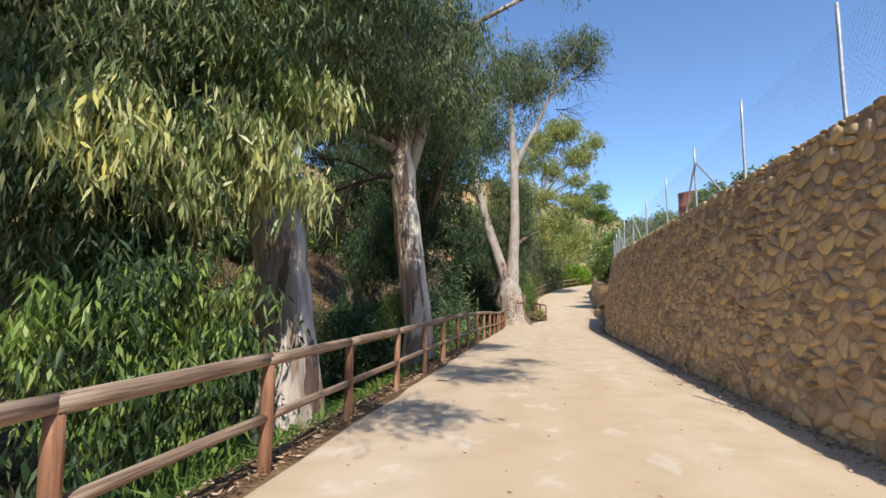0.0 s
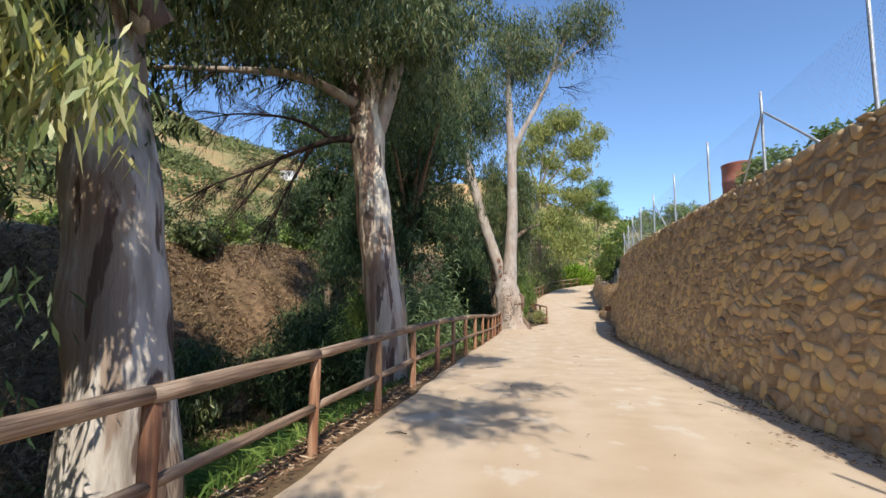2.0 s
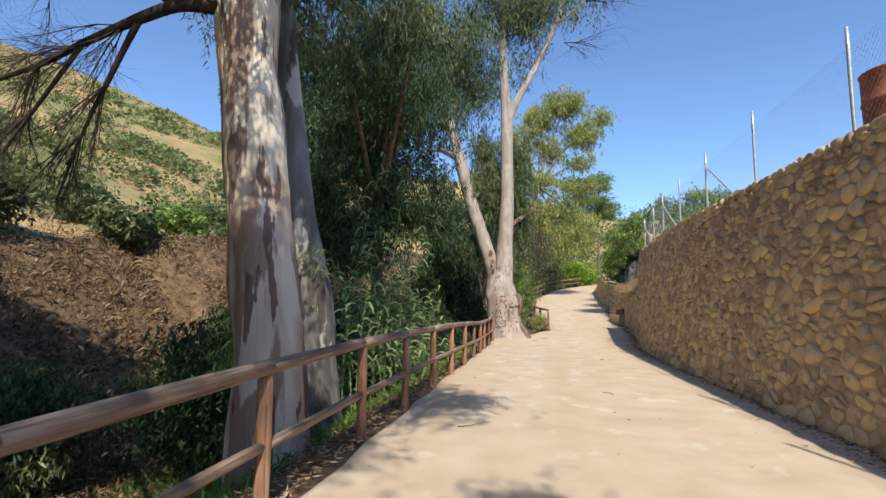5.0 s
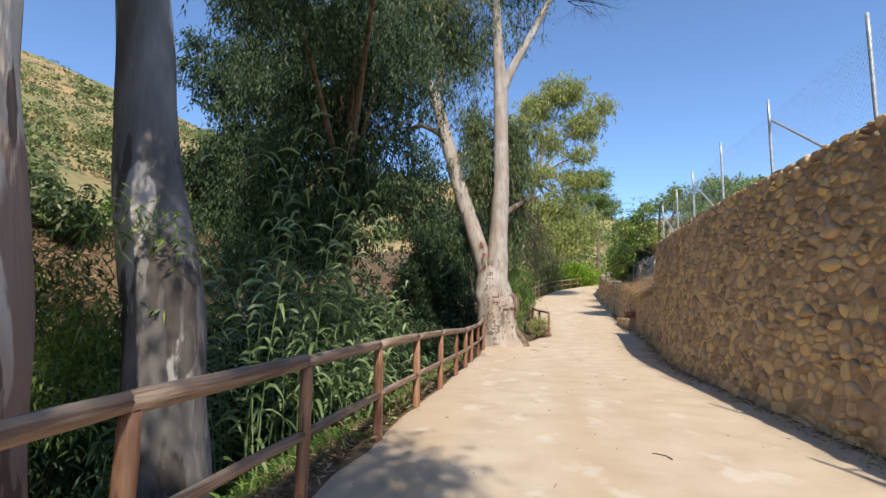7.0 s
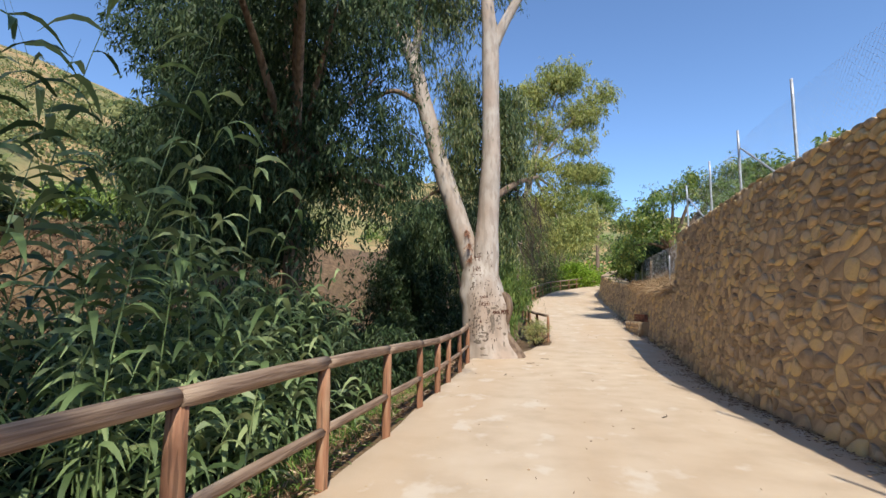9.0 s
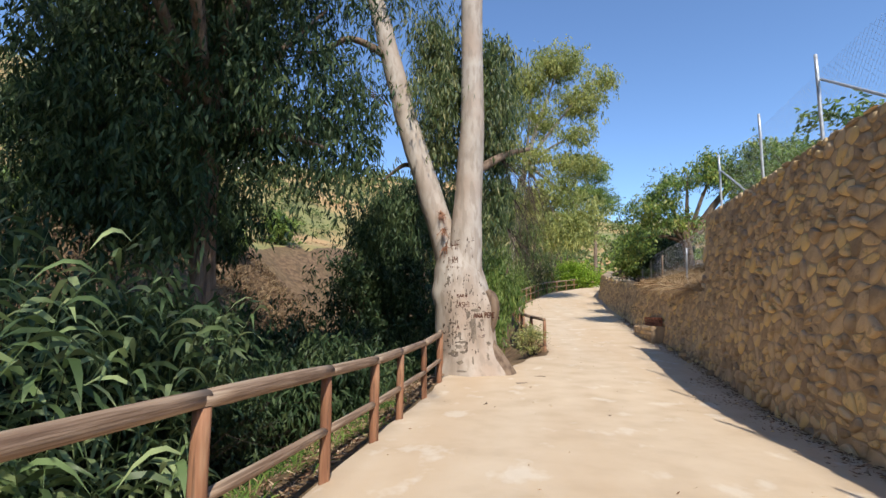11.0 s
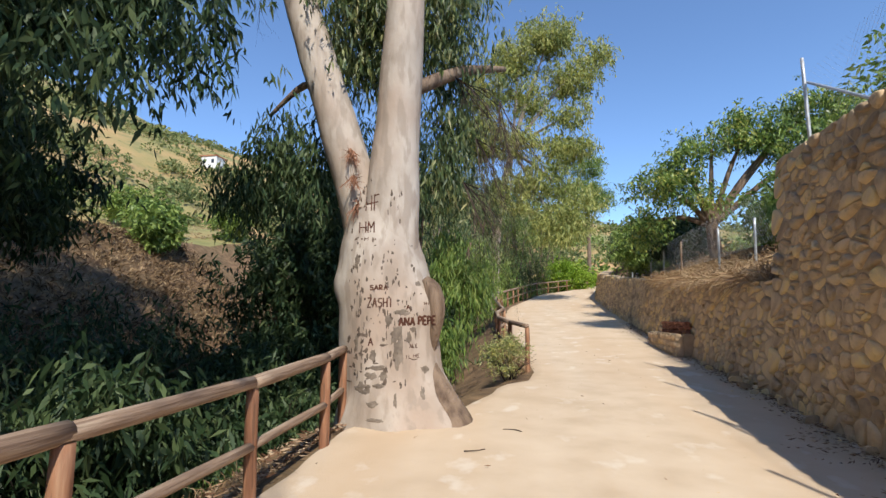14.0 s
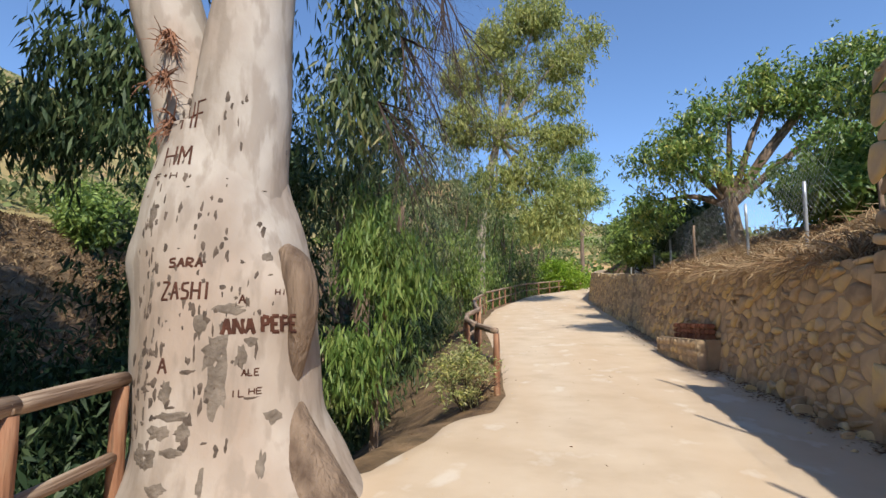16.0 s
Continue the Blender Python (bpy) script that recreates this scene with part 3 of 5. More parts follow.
# ---- trees ----
def eucalyptus_near():
    t = thing("eucalyptus_tree", "large eucalyptus with peeling grey bark and drooping pale foliage", "tree", at=(-3.7, 7.5, -0.8))
    tube("trunk", [(-3.93, 7.5, -1.1, 0.60), (-3.97, 7.5, -0.1, 0.50), (-4.06, 7.5, 1.0, 0.45), (-4.18, 7.5, 2.0, 0.43), (-4.34, 7.5, 3.0, 0.41), (-4.5, 7.5, 4.2, 0.37), (-4.4, 7.6, 7.0, 0.27), (-4.3, 7.6, 10, 0.18)], M_BARK, t, 24, 0.09, 1, 7)
    tube("limb", [(-3.9, 7.5, 4.2, 0.2), (-4.2, 6.3, 5.2, 0.14), (-4.6, 4.8, 5.6, 0.09), (-4.2, 3.5, 5.2, 0.05)], M_BARK, t, 10)
    tube("limb", [(-3.85, 7.5, 5.4, 0.17), (-3.2, 6.9, 6.4, 0.12), (-2.7, 6.0, 7.0, 0.07)], M_BARK, t, 10)
    tube("limb", [(-3.9, 7.6, 6.5, 0.16), (-5.0, 8.6, 7.6, 0.1), (-6.2, 9.4, 8.2, 0.05)], M_BARK, t, 10)
    tube("limb", [(-3.88, 7.6, 6.9, 0.18), (-2.6, 6.0, 8.3, 0.12), (-0.8, 4.2, 9.0, 0.09), (1.6, 2.4, 9.1, 0.04)], M_BARK, t, 10)
    tube("limb", [(-2.2, 5.6, 8.5, 0.1), (-0.8, 6.6, 10.0, 0.08), (1.0, 6.8, 10.6, 0.04)], M_BARK, t, 10)
    crown("overhead_foliage", [(1.5, 2.2, 8.8, 0.9, 0.9, 0.5), (2.2, 3.9, 9.1, 0.5, 0.7, 0.4), (0.2, 3.2, 8.9, 0.6, 0.8, 0.4), (1.1, 6.7, 10.4, 0.9, 0.9, 0.4), (0.6, -0.9, 8.2, 0.8, 0.6, 0.4), (-0.7, 5.7, 9.1, 0.9, 1.2, 0.4), (0.2, 5.6, 9.2, 0.6, 0.9, 0.4), (0.5, 8.6, 9.6, 0.6, 1.3, 0.3), (-0.9, 3.6, 9.0, 0.7, 0.9, 0.4)], 150, 12, 10, M_LEAF, t, 17, 0.16, 0.03, 1.0, 0.5, 0.25)
    # Second crown, out of view, added to shade the foot of the knotted trunk.
    crown("overhead_foliage", [(-0.8, 5.9, 9.0, 0.7, 0.9, 0.3), (-1.25, 7.0, 9.1, 0.6, 0.8, 0.3)], 110, 12, 10, M_LEAF, t, 19, 0.17, 0.036, 1.0, 0.4, 0.22)
    crown("hanging_foliage", [(-3.6, 5.4, 3.5, 0.65, 0.5, 0.55), (-4.3, 4.9, 3.2, 0.5, 0.5, 0.5), (-3.15, 5.9, 3.1, 0.3, 0.3, 0.4), (-4.6, 4.2, 3.6, 0.6, 0.6, 0.6), (-3.0, 6.1, 4.3, 0.4, 0.4, 0.4)], 34, 17, 12, M_LEAF_PALE, t, 11, 0.19, 0.034, 1.6, 0.5, 0.16)
    crown("low_foliage", [(-3.9, 5.0, 1.6, 0.7, 0.6, 0.6), (-4.5, 4.3, 1.2, 0.8, 0.8, 0.8), (-3.9, 4.6, 0.3, 0.6, 0.6, 0.5), (-3.3, 5.8, 4.6, 0.5, 0.5, 0.4)], 34, 14, 12, M_LEAF_BRIGHT, t, 12, 0.15, 0.034, 1.4, 0.45, 0.18)
    # Dark leaves fill the gaps here, painting the shade inside the crown.
    crown("inner_foliage", [(-4.2, 4.9, 1.3, 0.9, 1.1, 1.2), (-3.6, 3.0, -0.2, 0.6, 0.9, 0.5), (-4.8, 4.9, 3.0, 1.0, 0.9, 1.2)], 70, 12, 10, M_LEAF_DARK_SHADED, t, 18, 0.14, 0.03, 1.0, 0.4, 0.3)
    # The last two blobs are unseen, added to shade the gully.
    crown("crown", [(-4.6, 5.6, 4.7, 1.8, 2.2, 1.4), (-4.3, 7.5, 6.6, 2.4, 2.6, 1.6), (-2.7, 6.0, 6.4, 1.0, 1.4, 1.0), (-6.3, 5.5, 3.4, 1.8, 2.2, 1.8), (-3.5, 9.5, 6.8, 1.7, 1.7, 1.2), (-7.8, 2.5, 8.6, 1.8, 2.2, 1.0), (-7.2, 5.8, 8.4, 1.7, 1.7, 0.8)], 400, 16, 11, M_LEAF, t, 13, 0.16, 0.03, 1.2, 0.6, 0.3)
    return t


def eucalyptus_knotted():
    t = thing("eucalyptus_tree", "tall eucalyptus with streaked cream bark, dark knot and dead branches", "tree", at=(-3.75, 13.9, -0.9))
    tube("trunk", [(-3.36, 14.0, -1.2, 0.58), (-3.40, 14.0, -0.4, 0.48), (-3.46, 14.0, 0.8, 0.42), (-3.58, 14.0, 1.9, 0.40), (-3.72, 14.0, 2.9, 0.385), (-3.82, 14.0, 3.8, 0.38), (-3.92, 14.0, 4.7, 0.37), (-3.96, 14.0, 5.5, 0.39), (-3.9, 14.0, 6.2, 0.28), (-3.8, 14.0, 7.9, 0.22), (-3.9, 14.0, 10.5, 0.15)], M_BARK_STREAK, t, 28, 0.08, 5, 7, [(-4.2, 13.6, 5.6, 0.35, 0.1)])
    tube("limb", [(-3.85, 14.0, 5.2, 0.24), (-3.45, 14.0, 6.3, 0.18), (-3.05, 14.0, 7.6, 0.14), (-2.4, 14.2, 9.6, 0.09)], M_BARK_PALE, t, 12)
    tube("limb", [(-4.02, 14.0, 5.3, 0.23), (-4.3, 13.95, 6.3, 0.19), (-4.7, 13.8, 7.6, 0.14), (-5.4, 13.6, 9.5, 0.08)], M_BARK, t, 12)
    tagged(tube("knot", [(-4.08, 13.75, 5.6, 0.13), (-4.12, 13.62, 5.58, 0.15), (-4.14, 13.56, 5.57, 0.10)], M_SCAR, t, 12), "dark broken knot")
    tube("limb", [(-4.0, 13.8, 5.15, 0.11), (-4.5, 13.55, 5.12, 0.085), (-5.05, 13.5, 4.98, 0.065), (-5.8, 13.5, 4.75, 0.05), (-6.5, 13.5, 4.5, 0.036), (-7.5, 13.4, 4.15, 0.02), (-8.4, 13.3, 3.7, 0.01)], M_TWIG, t, 9)
    tube("limb", [(-5.1, 13.5, 4.95, 0.045), (-5.5, 13.6, 4.4, 0.035), (-6.0, 13.7, 3.6, 0.02), (-6.4, 13.8, 2.8, 0.01)], M_TWIG, t, 7)
    tube("limb", [(-5.9, 13.5, 4.7, 0.035), (-6.6, 13.6, 4.0, 0.025), (-7.4, 13.7, 3.2, 0.012)], M_TWIG, t, 7)
    tube("limb", [(-4.6, 13.55, 5.1, 0.05), (-5.4, 13.2, 5.5, 0.035), (-6.6, 12.9, 5.6, 0.02), (-7.8, 12.7, 5.4, 0.01)], M_TWIG, t, 7)
    rng = np.random.default_rng(4)
    twigs_object("dead_branch", [((-5.3, 13.5, 4.9), (-1, 0, -0.6)), ((-5.9, 13.5, 4.7), (-1, -0.2, -0.5)), ((-6.5, 13.5, 4.5), (-1, 0.2, -0.7)), ((-7.1, 13.4, 4.3), (-1, 0, -0.4)), ((-7.6, 13.4, 4.1), (-1, 0.2, -0.9)), ((-5.6, 13.6, 4.2), (-0.7, 0, -1)), ((-6.0, 13.7, 3.6), (-0.6, 0, -1)), ((-6.7, 13.6, 3.9), (-0.8, 0, -0.9)), ((-5.8, 13.1, 5.55), (-1, 0, 0.2)), ((-6.8, 12.9, 5.6), (-1, 0, -0.3))], rng, 7, 1.15, 0.012, M_TWIG, t, 0.5, 0.25, 2)
    tube("limb", [(-4.2, 13.8, 6.0, 0.13), (-5.2, 13.0, 6.4, 0.1), (-6.6, 12.2, 6.3, 0.06), (-8.2, 11.6, 6.2, 0.03)], M_BARK_PALE, t, 9)
    twigs_object("dead_branch", [((-5.2, 13.0, 6.4), (-1, -0.3, 0.1)), ((-6.6, 12.2, 6.3), (-1, -0.1, -0.4))], rng, 5, 1.8, 0.018, M_TWIG, t, 0.5, 0.25, 2)
    crown("crown", [(-4.8, 13.5, 8.2, 2.4, 2.2, 1.5), (-6.2, 13.0, 7.3, 1.8, 1.2, 0.7), (-2.9, 13.6, 9.0, 1.8, 2.0, 1.6), (-6.6, 12.5, 8.0, 1.9, 2.0, 1.2), (-3.2, 14.4, 7.1, 1.3, 1.0, 0.8), (-3.8, 12.0, 7.2, 1.7, 1.2, 0.8), (-4.6, 15.6, 8.6, 1.8, 1.5, 1.2), (-2.2, 15.4, 9.4, 1.5, 1.5, 1.2), (-2.6, 13.6, 7.6, 0.8, 0.8, 0.6)], 400, 15, 11, M_LEAF, t, 14, 0.15, 0.028, 1.2, 0.6, 0.32)
    return t


def eucalyptus_smooth():
    t = thing("eucalyptus_tree", "eucalyptus with smooth blue-grey trunk and pale bark patches", "tree", at=(-3.95, 16.7, -0.9))
    tube("trunk", [(-3.86, 16.3, -1.3, 0.52), (-3.88, 16.3, -0.4, 0.44), (-3.95, 16.3, 0.6, 0.38), (-4.04, 16.3, 1.5, 0.37), (-4.3, 16.3, 2.8, 0.32), (-4.49, 16.35, 4.2, 0.28), (-4.68, 16.4, 5.4, 0.25), (-4.9, 16.6, 7.0, 0.22), (-5.0, 17.0, 9.5, 0.17), (-5.1, 17.5, 12.5, 0.08)], M_BARK_GREY, t, 24, 0.06, 9, 7, [(-3.75, 16.1, 1.75, 0.45, 0.07)])
    tube("limb", [(-5.0, 17.3, 7.0, 0.14), (-5.8, 17.2, 8.4, 0.1), (-6.6, 17.0, 9.8, 0.05)], M_BARK, t, 9)
    tube("limb", [(-5.0, 17.3, 9.6, 0.14), (-2.5, 17.0, 11.4, 0.1), (1.6, 16.4, 12.8, 0.05)], M_BARK, t, 9)
    crown("low_foliage", [(-4.15, 15.7, 2.3, 0.3, 0.25, 0.35), (-4.55, 15.8, 1.6, 0.4, 0.3, 0.5), (-4.9, 16.0, 1.0, 0.45, 0.4, 0.5)], 30, 10, 10, M_LEAF_BRIGHT, t, 15, 0.12, 0.02, 0.6, 0.35, 0.18)
    crown("crown", [(-5.2, 17.6, 10.8, 2.2, 2.2, 1.8), (-4.0, 17.8, 11.8, 1.6, 1.8, 1.4), (1.6, 16.2, 12.9, 0.9, 0.9, 0.5), (-5.6, 18.2, 8.3, 1.7, 1.5, 1.0), (-3.5, 18.6, 8.8, 1.3, 1.3, 0.9)], 260, 14, 11, M_LEAF, t, 16, 0.15, 0.026, 1.2, 0.7, 0.42)
    return t


CARVED = [(-1.38, 30.25, -0.15, 0.98), (-1.44, 30.25, 0.15, 0.83), (-1.55, 30.25, 0.6, 0.71), (-1.6, 30.25, 1.2, 0.69), (-1.66, 30.25, 1.8, 0.66), (-1.74, 30.25, 2.4, 0.58), (-1.7, 30.25, 3.0, 0.44)]


def eucalyptus_carved():
    t = thing("eucalyptus_tree", "huge twin-stemmed pale eucalyptus with names carved in its smooth trunk", "tree", at=(-1.5, 30.25, 0.1))
    tube("trunk", CARVED, M_BARK_PALE, t, 44, 0.035, 2, 9, [(-0.98, 29.9, 1.6, 0.45, 0.10), (-0.85, 29.75, 0.05, 0.5, 0.16), (-1.35, 29.5, -0.05, 0.4, 0.12), (-2.3, 30.0, 1.9, 0.4, 0.08), (-2.1, 29.8, 0.1, 0.5, 0.15)], 0.03)
    tagged(tube("bark_burl", [(-1.04, 29.96, 1.98, 0.05), (-0.93, 29.95, 1.82, 0.11), (-0.88, 29.95, 1.55, 0.12), (-0.92, 29.98, 1.25, 0.09), (-0.98, 30.02, 0.95, 0.05)], M_BARK_ROUGH, t, 14, 0.15, 3, 5), "rough brown burl")
    tagged(tube("root", [(-1.0, 30.05, 0.95, 0.05), (-0.92, 30.0, 0.6, 0.16), (-0.80, 29.92, 0.25, 0.25), (-0.68, 29.86, -0.1, 0.36)], M_BARK_ROUGH, t, 14, 0.2, 4, 5), "rough spreading root")
    tube("stem", [(-1.62, 30.2, 2.2, 0.45), (-1.56, 30.2, 3.2, 0.385), (-1.49, 30.2, 4.3, 0.34), (-1.38, 30.2, 6.2, 0.29), (-1.38, 30.2, 8.2, 0.27), (-1.36, 30.2, 9.9, 0.27), (-1.45, 30.2, 11.5, 0.2), (-1.5, 30.2, 14, 0.15), (-1.4, 30.2, 17, 0.07)], M_BARK_PALE, t, 24, 0.04, 6)
    tube("stem", [(-1.72, 30.35, 1.7, 0.44), (-1.9, 30.35, 2.6, 0.39), (-2.22, 30.35, 3.6, 0.33), (-2.6, 30.35, 4.8, 0.30), (-3.02, 30.35, 6.1, 0.275), (-3.3, 30.35, 7.2, 0.26), (-3.58, 30.35, 8.3, 0.25), (-3.8, 30.35, 9.2, 0.235), (-4.15, 30.4, 10.2, 0.21), (-4.8, 30.4, 11.3, 0.17), (-5.6, 30.5, 12.7, 0.13), (-6.6, 30.6, 14.2, 0.07)], M_BARK_PALE, t, 22, 0.06, 7)
    tube("limb", [(-1.35, 30.2, 9.7, 0.2), (-0.85, 30.3, 10.8, 0.16), (0.1, 30.5, 12.6, 0.13), (0.9, 30.7, 14.4, 0.11), (1.7, 30.9, 16.4, 0.08), (3.0, 31.0, 18.0, 0.04)], M_BARK_PALE, t, 12)
    tube("limb", [(1.0, 30.7, 14.5, 0.06), (2.2, 30.4, 15.3, 0.04), (3.4, 30.2, 16.2, 0.02)], M_BARK_PALE, t, 8)
    tube("limb", [(-3.4, 30.35, 8.0, 0.12), (-4.4, 30.0, 8.5, 0.08), (-5.0, 29.9, 8.3, 0.06), (-5.7, 29.8, 7.9, 0.03)], M_BARK_ROUGH, t, 9)
    tube("limb", [(-3.9, 30.4, 9.8, 0.14), (-3.7, 30.4, 11.5, 0.12), (-3.6, 30.4, 14, 0.07)], M_BARK_PALE, t, 10)
    tube("limb", [(-1.3, 30.5, 5.0, 0.12), (-0.6, 31.2, 5.6, 0.09), (0.1, 32.0, 6.0, 0.05)], M_BARK_ROUGH, t, 9)
    rng = np.random.default_rng(8)
    twigs_object("shed_bark", [((-2.0, 29.95, 3.05), (0.1, -0.5, -0.4)), ((-2.08, 29.9, 3.45), (0.2, -0.5, -0.3)), ((-2.15, 30.0, 3.9), (0.2, -0.4, -0.6))], rng, 9, 0.24, 0.018, material("shed_red_bark", [(0.3, (0.16, 0.07, 0.04)), (0.7, (0.34, 0.17, 0.1))], scale=6, bump=0.3), t, 0.8, 0.5, 1)
    twigs_object("dead_branch", [((-0.7, 31.0, 5.4), (0.8, 0.2, -0.6)), ((0.0, 31.6, 5.2), (0.3, 0.2, -1)), ((-0.4, 31.2, 4.4), (0.6, 0, -1)), ((-0.6, 31.0, 3.6), (0.6, 0, -0.9))], rng, 6, 1.3, 0.012, M_TWIG, t, 0.5, 0.5, 2)
    twigs_object("dead_branch", [((2.2, 30.4, 15.3), (1, 0, 0.2)), ((1.3, 30.8, 13.6), (1, 0, -0.2)), ((-5.2, 29.9, 8.2), (-1, 0, 0.3)), ((-3.6, 30.4, 6.8), (-1, -0.2, 1))], rng, 4, 1.9, 0.02, M_TWIG, t, 0.6, 0.1, 2)
    crown("hanging_foliage", [(-0.85, 31.3, 7.2, 0.45, 0.6, 2.3), (-0.85, 31.5, 4.9, 0.32, 0.4, 1.2), (-2.4, 30.8, 7.8, 0.6, 0.7, 2.2)], 110, 16, 12, M_LEAF, t, 21, 0.17, 0.03, 1.6, 0.8, 0.22)
    tube("limb", [(-2.7, 30.5, 5.0, 0.09), (-3.2, 30.7, 5.3, 0.06), (-3.9, 30.9, 4.9, 0.03)], M_BARK_ROUGH, t, 8)
    crown("side_foliage", [(-3.5, 30.9, 4.5, 0.55, 0.5, 0.5), (-4.2, 31.0, 3.8, 0.45, 0.4, 0.4), (-3.2, 30.8, 3.6, 0.35, 0.4, 0.5)], 26, 14, 12, M_LEAF_DARK_SHADED, t, 23, 0.15, 0.03, 1.4, 0.45, 0.2)
    crown("crown", [(-4.6, 30.4, 13.0, 1.8, 1.8, 1.6), (-2.6, 30.4, 13.4, 1.3, 1.5, 2.3), (-1.0, 30.4, 16.2, 2.0, 2.0, 1.8), (2.6, 30.9, 17.6, 1.6, 1.5, 1.3), (-6.0, 30.5, 15.0, 1.8, 1.8, 1.6), (-0.5, 30.6, 13.2, 0.7, 0.9, 1.6), (1.8, 30.9, 15.3, 0.8, 0.8, 0.7), (-3.0, 30.6, 10.6, 0.9, 0.9, 1.3)], 360, 15, 10, M_LEAF, t, 22, 0.2, 0.035, 1.2, 0.8, 0.38)
    return t


def tree(name, label, category, base, rows, blobs, clumps, leafmat, seed, bark, length=0.18, width=0.05, droop=0.8, twigs=14, per=10, limbs=(), group="", clump=0.5, hang=0.5):
    t = thing(name, label, category, group, base)
    tube("trunk", rows, bark, t, 12, 0.08, seed)
    r = rows[-1][3]
    for i, b in enumerate(blobs):
        p = rows[len(rows) - 2]
        mid = ((p[0] + b[0]) / 2, (p[1] + b[1]) / 2, (p[2] + b[2]) / 2 + 0.2)
        tube("limb", [(p[0], p[1], p[2], p[3] * 0.6), (*mid, p[3] * 0.4), (b[0], b[1], b[2], 0.03)], bark, t, 8, seed=seed + i)
    crown("crown", blobs, clumps, twigs, per, leafmat, t, seed, length, width, droop, hang, clump)
    return t


def shrub(name, label, category, x, y, r, h, mat, seed, clumps=12, length=0.12, width=0.04, group="", z=None, droop=-0.2, per=9, twigs=10):
    z = ground_z(x, y) if z is None else z
    t = thing(name, label, category, group, (x, y, z))
    rng = np.random.default_rng(seed)
    st = [((x, y, z - 0.05), (math.cos(a), math.sin(a), 1.3)) for a in np.arange(0, 6.2, 1.3)]
    twigs_object("stem", st, rng, 1, h * 0.75, 0.02, M_TWIG, t, 0.4, 0.0, 1)
    crown("foliage", [(x, y, z + h * 0.55, r, r, h * 0.5)], clumps, twigs, per, mat, t, seed, length, width, droop, 0.25 * h * 0.5, 0.22 * r, 0.1)
    return t


eucalyptus_near()
eucalyptus_knotted()
eucalyptus_smooth()
eucalyptus_carved()
# The high blobs between y 21 and 25.5 are added to shade the gully.
tree("shade_tree", "tall dark-leaved tree standing in the gully", "tree", (-6.4, 27.2, -2.4), [(-6.4, 27.2, -2.8, 0.34), (-6.35, 27.2, 1, 0.26), (-6.4, 27.2, 5, 0.2), (-6.3, 27.2, 9, 0.1)], [(-7.4, 26.8, 6.2, 2.2, 2.2, 2.2), (-5.2, 27.4, 6.0, 1.7, 1.7, 1.5), (-6.6, 27.0, 9.2, 2.2, 2.2, 2.0), (-3.9, 27.2, 4.6, 0.9, 0.9, 0.8), (-8.6, 26.5, 5.0, 1.7, 1.7, 1.4), (-7.2, 27.0, 12.2, 1.9, 1.9, 1.8), (-5.0, 27.2, 10.5, 1.2, 1.2, 1.2), (-8.8, 26.6, 9.4, 1.4, 1.4, 1.4), (-7.0, 26.6, 3.9, 1.8, 1.3, 0.9), (-9.0, 26.0, 3.2, 1.6, 1.4, 1.2), (-4.6, 25.4, 8.6, 1.6, 1.8, 1.2), (-6.2, 22.6, 9.4, 1.9, 1.9, 1.0), (-4.3, 28.4, 5.7, 0.9, 0.8, 1.2), (-4.5, 28.4, 8.3, 1.2, 1.1, 1.5), (-3.3, 21.0, 9.4, 1.3, 1.7, 0.7), (-4.7, 23.4, 9.6, 1.5, 1.6, 0.8)], 640, M_LEAF_DARK_SHADED, 31, M_BARK_ROUGH, 0.17, 0.04, 1.1, clump=0.36)
tree("shade_tree", "dense dark-leaved tree on the gully bed", "tree", (-12.6, 31.5, -2.6), [(-12.6, 31.5, -3, 0.3), (-12.5, 31.5, 3, 0.24), (-12.4, 31.5, 9, 0.12)], [(-13.2, 31.5, 7.5, 2.4, 2.4, 2.2), (-11.6, 31.5, 10.5, 2.2, 2.2, 2.0), (-11.2, 31.2, 5.0, 2.0, 2.0, 2.0), (-13.4, 31.0, 11.6, 1.4, 1.4, 1.3), (-12.0, 31.4, 14.2, 2.0, 2.0, 1.9), (-10.6, 31.2, 8.0, 1.5, 1.3, 1.5), (-14.6, 31.4, 12.6, 1.7, 1.6, 1.5), (-8.8, 31.2, 11.6, 1.8, 1.6, 2.2), (-8.4, 31.2, 8.0, 1.6, 1.5, 1.6), (-9.6, 31.2, 4.4, 1.7, 1.6, 1.6)], 420, M_LEAF_DARK_SHADED, 32, M_BARK_ROUGH, 0.2, 0.055, 0.9, clump=0.34)
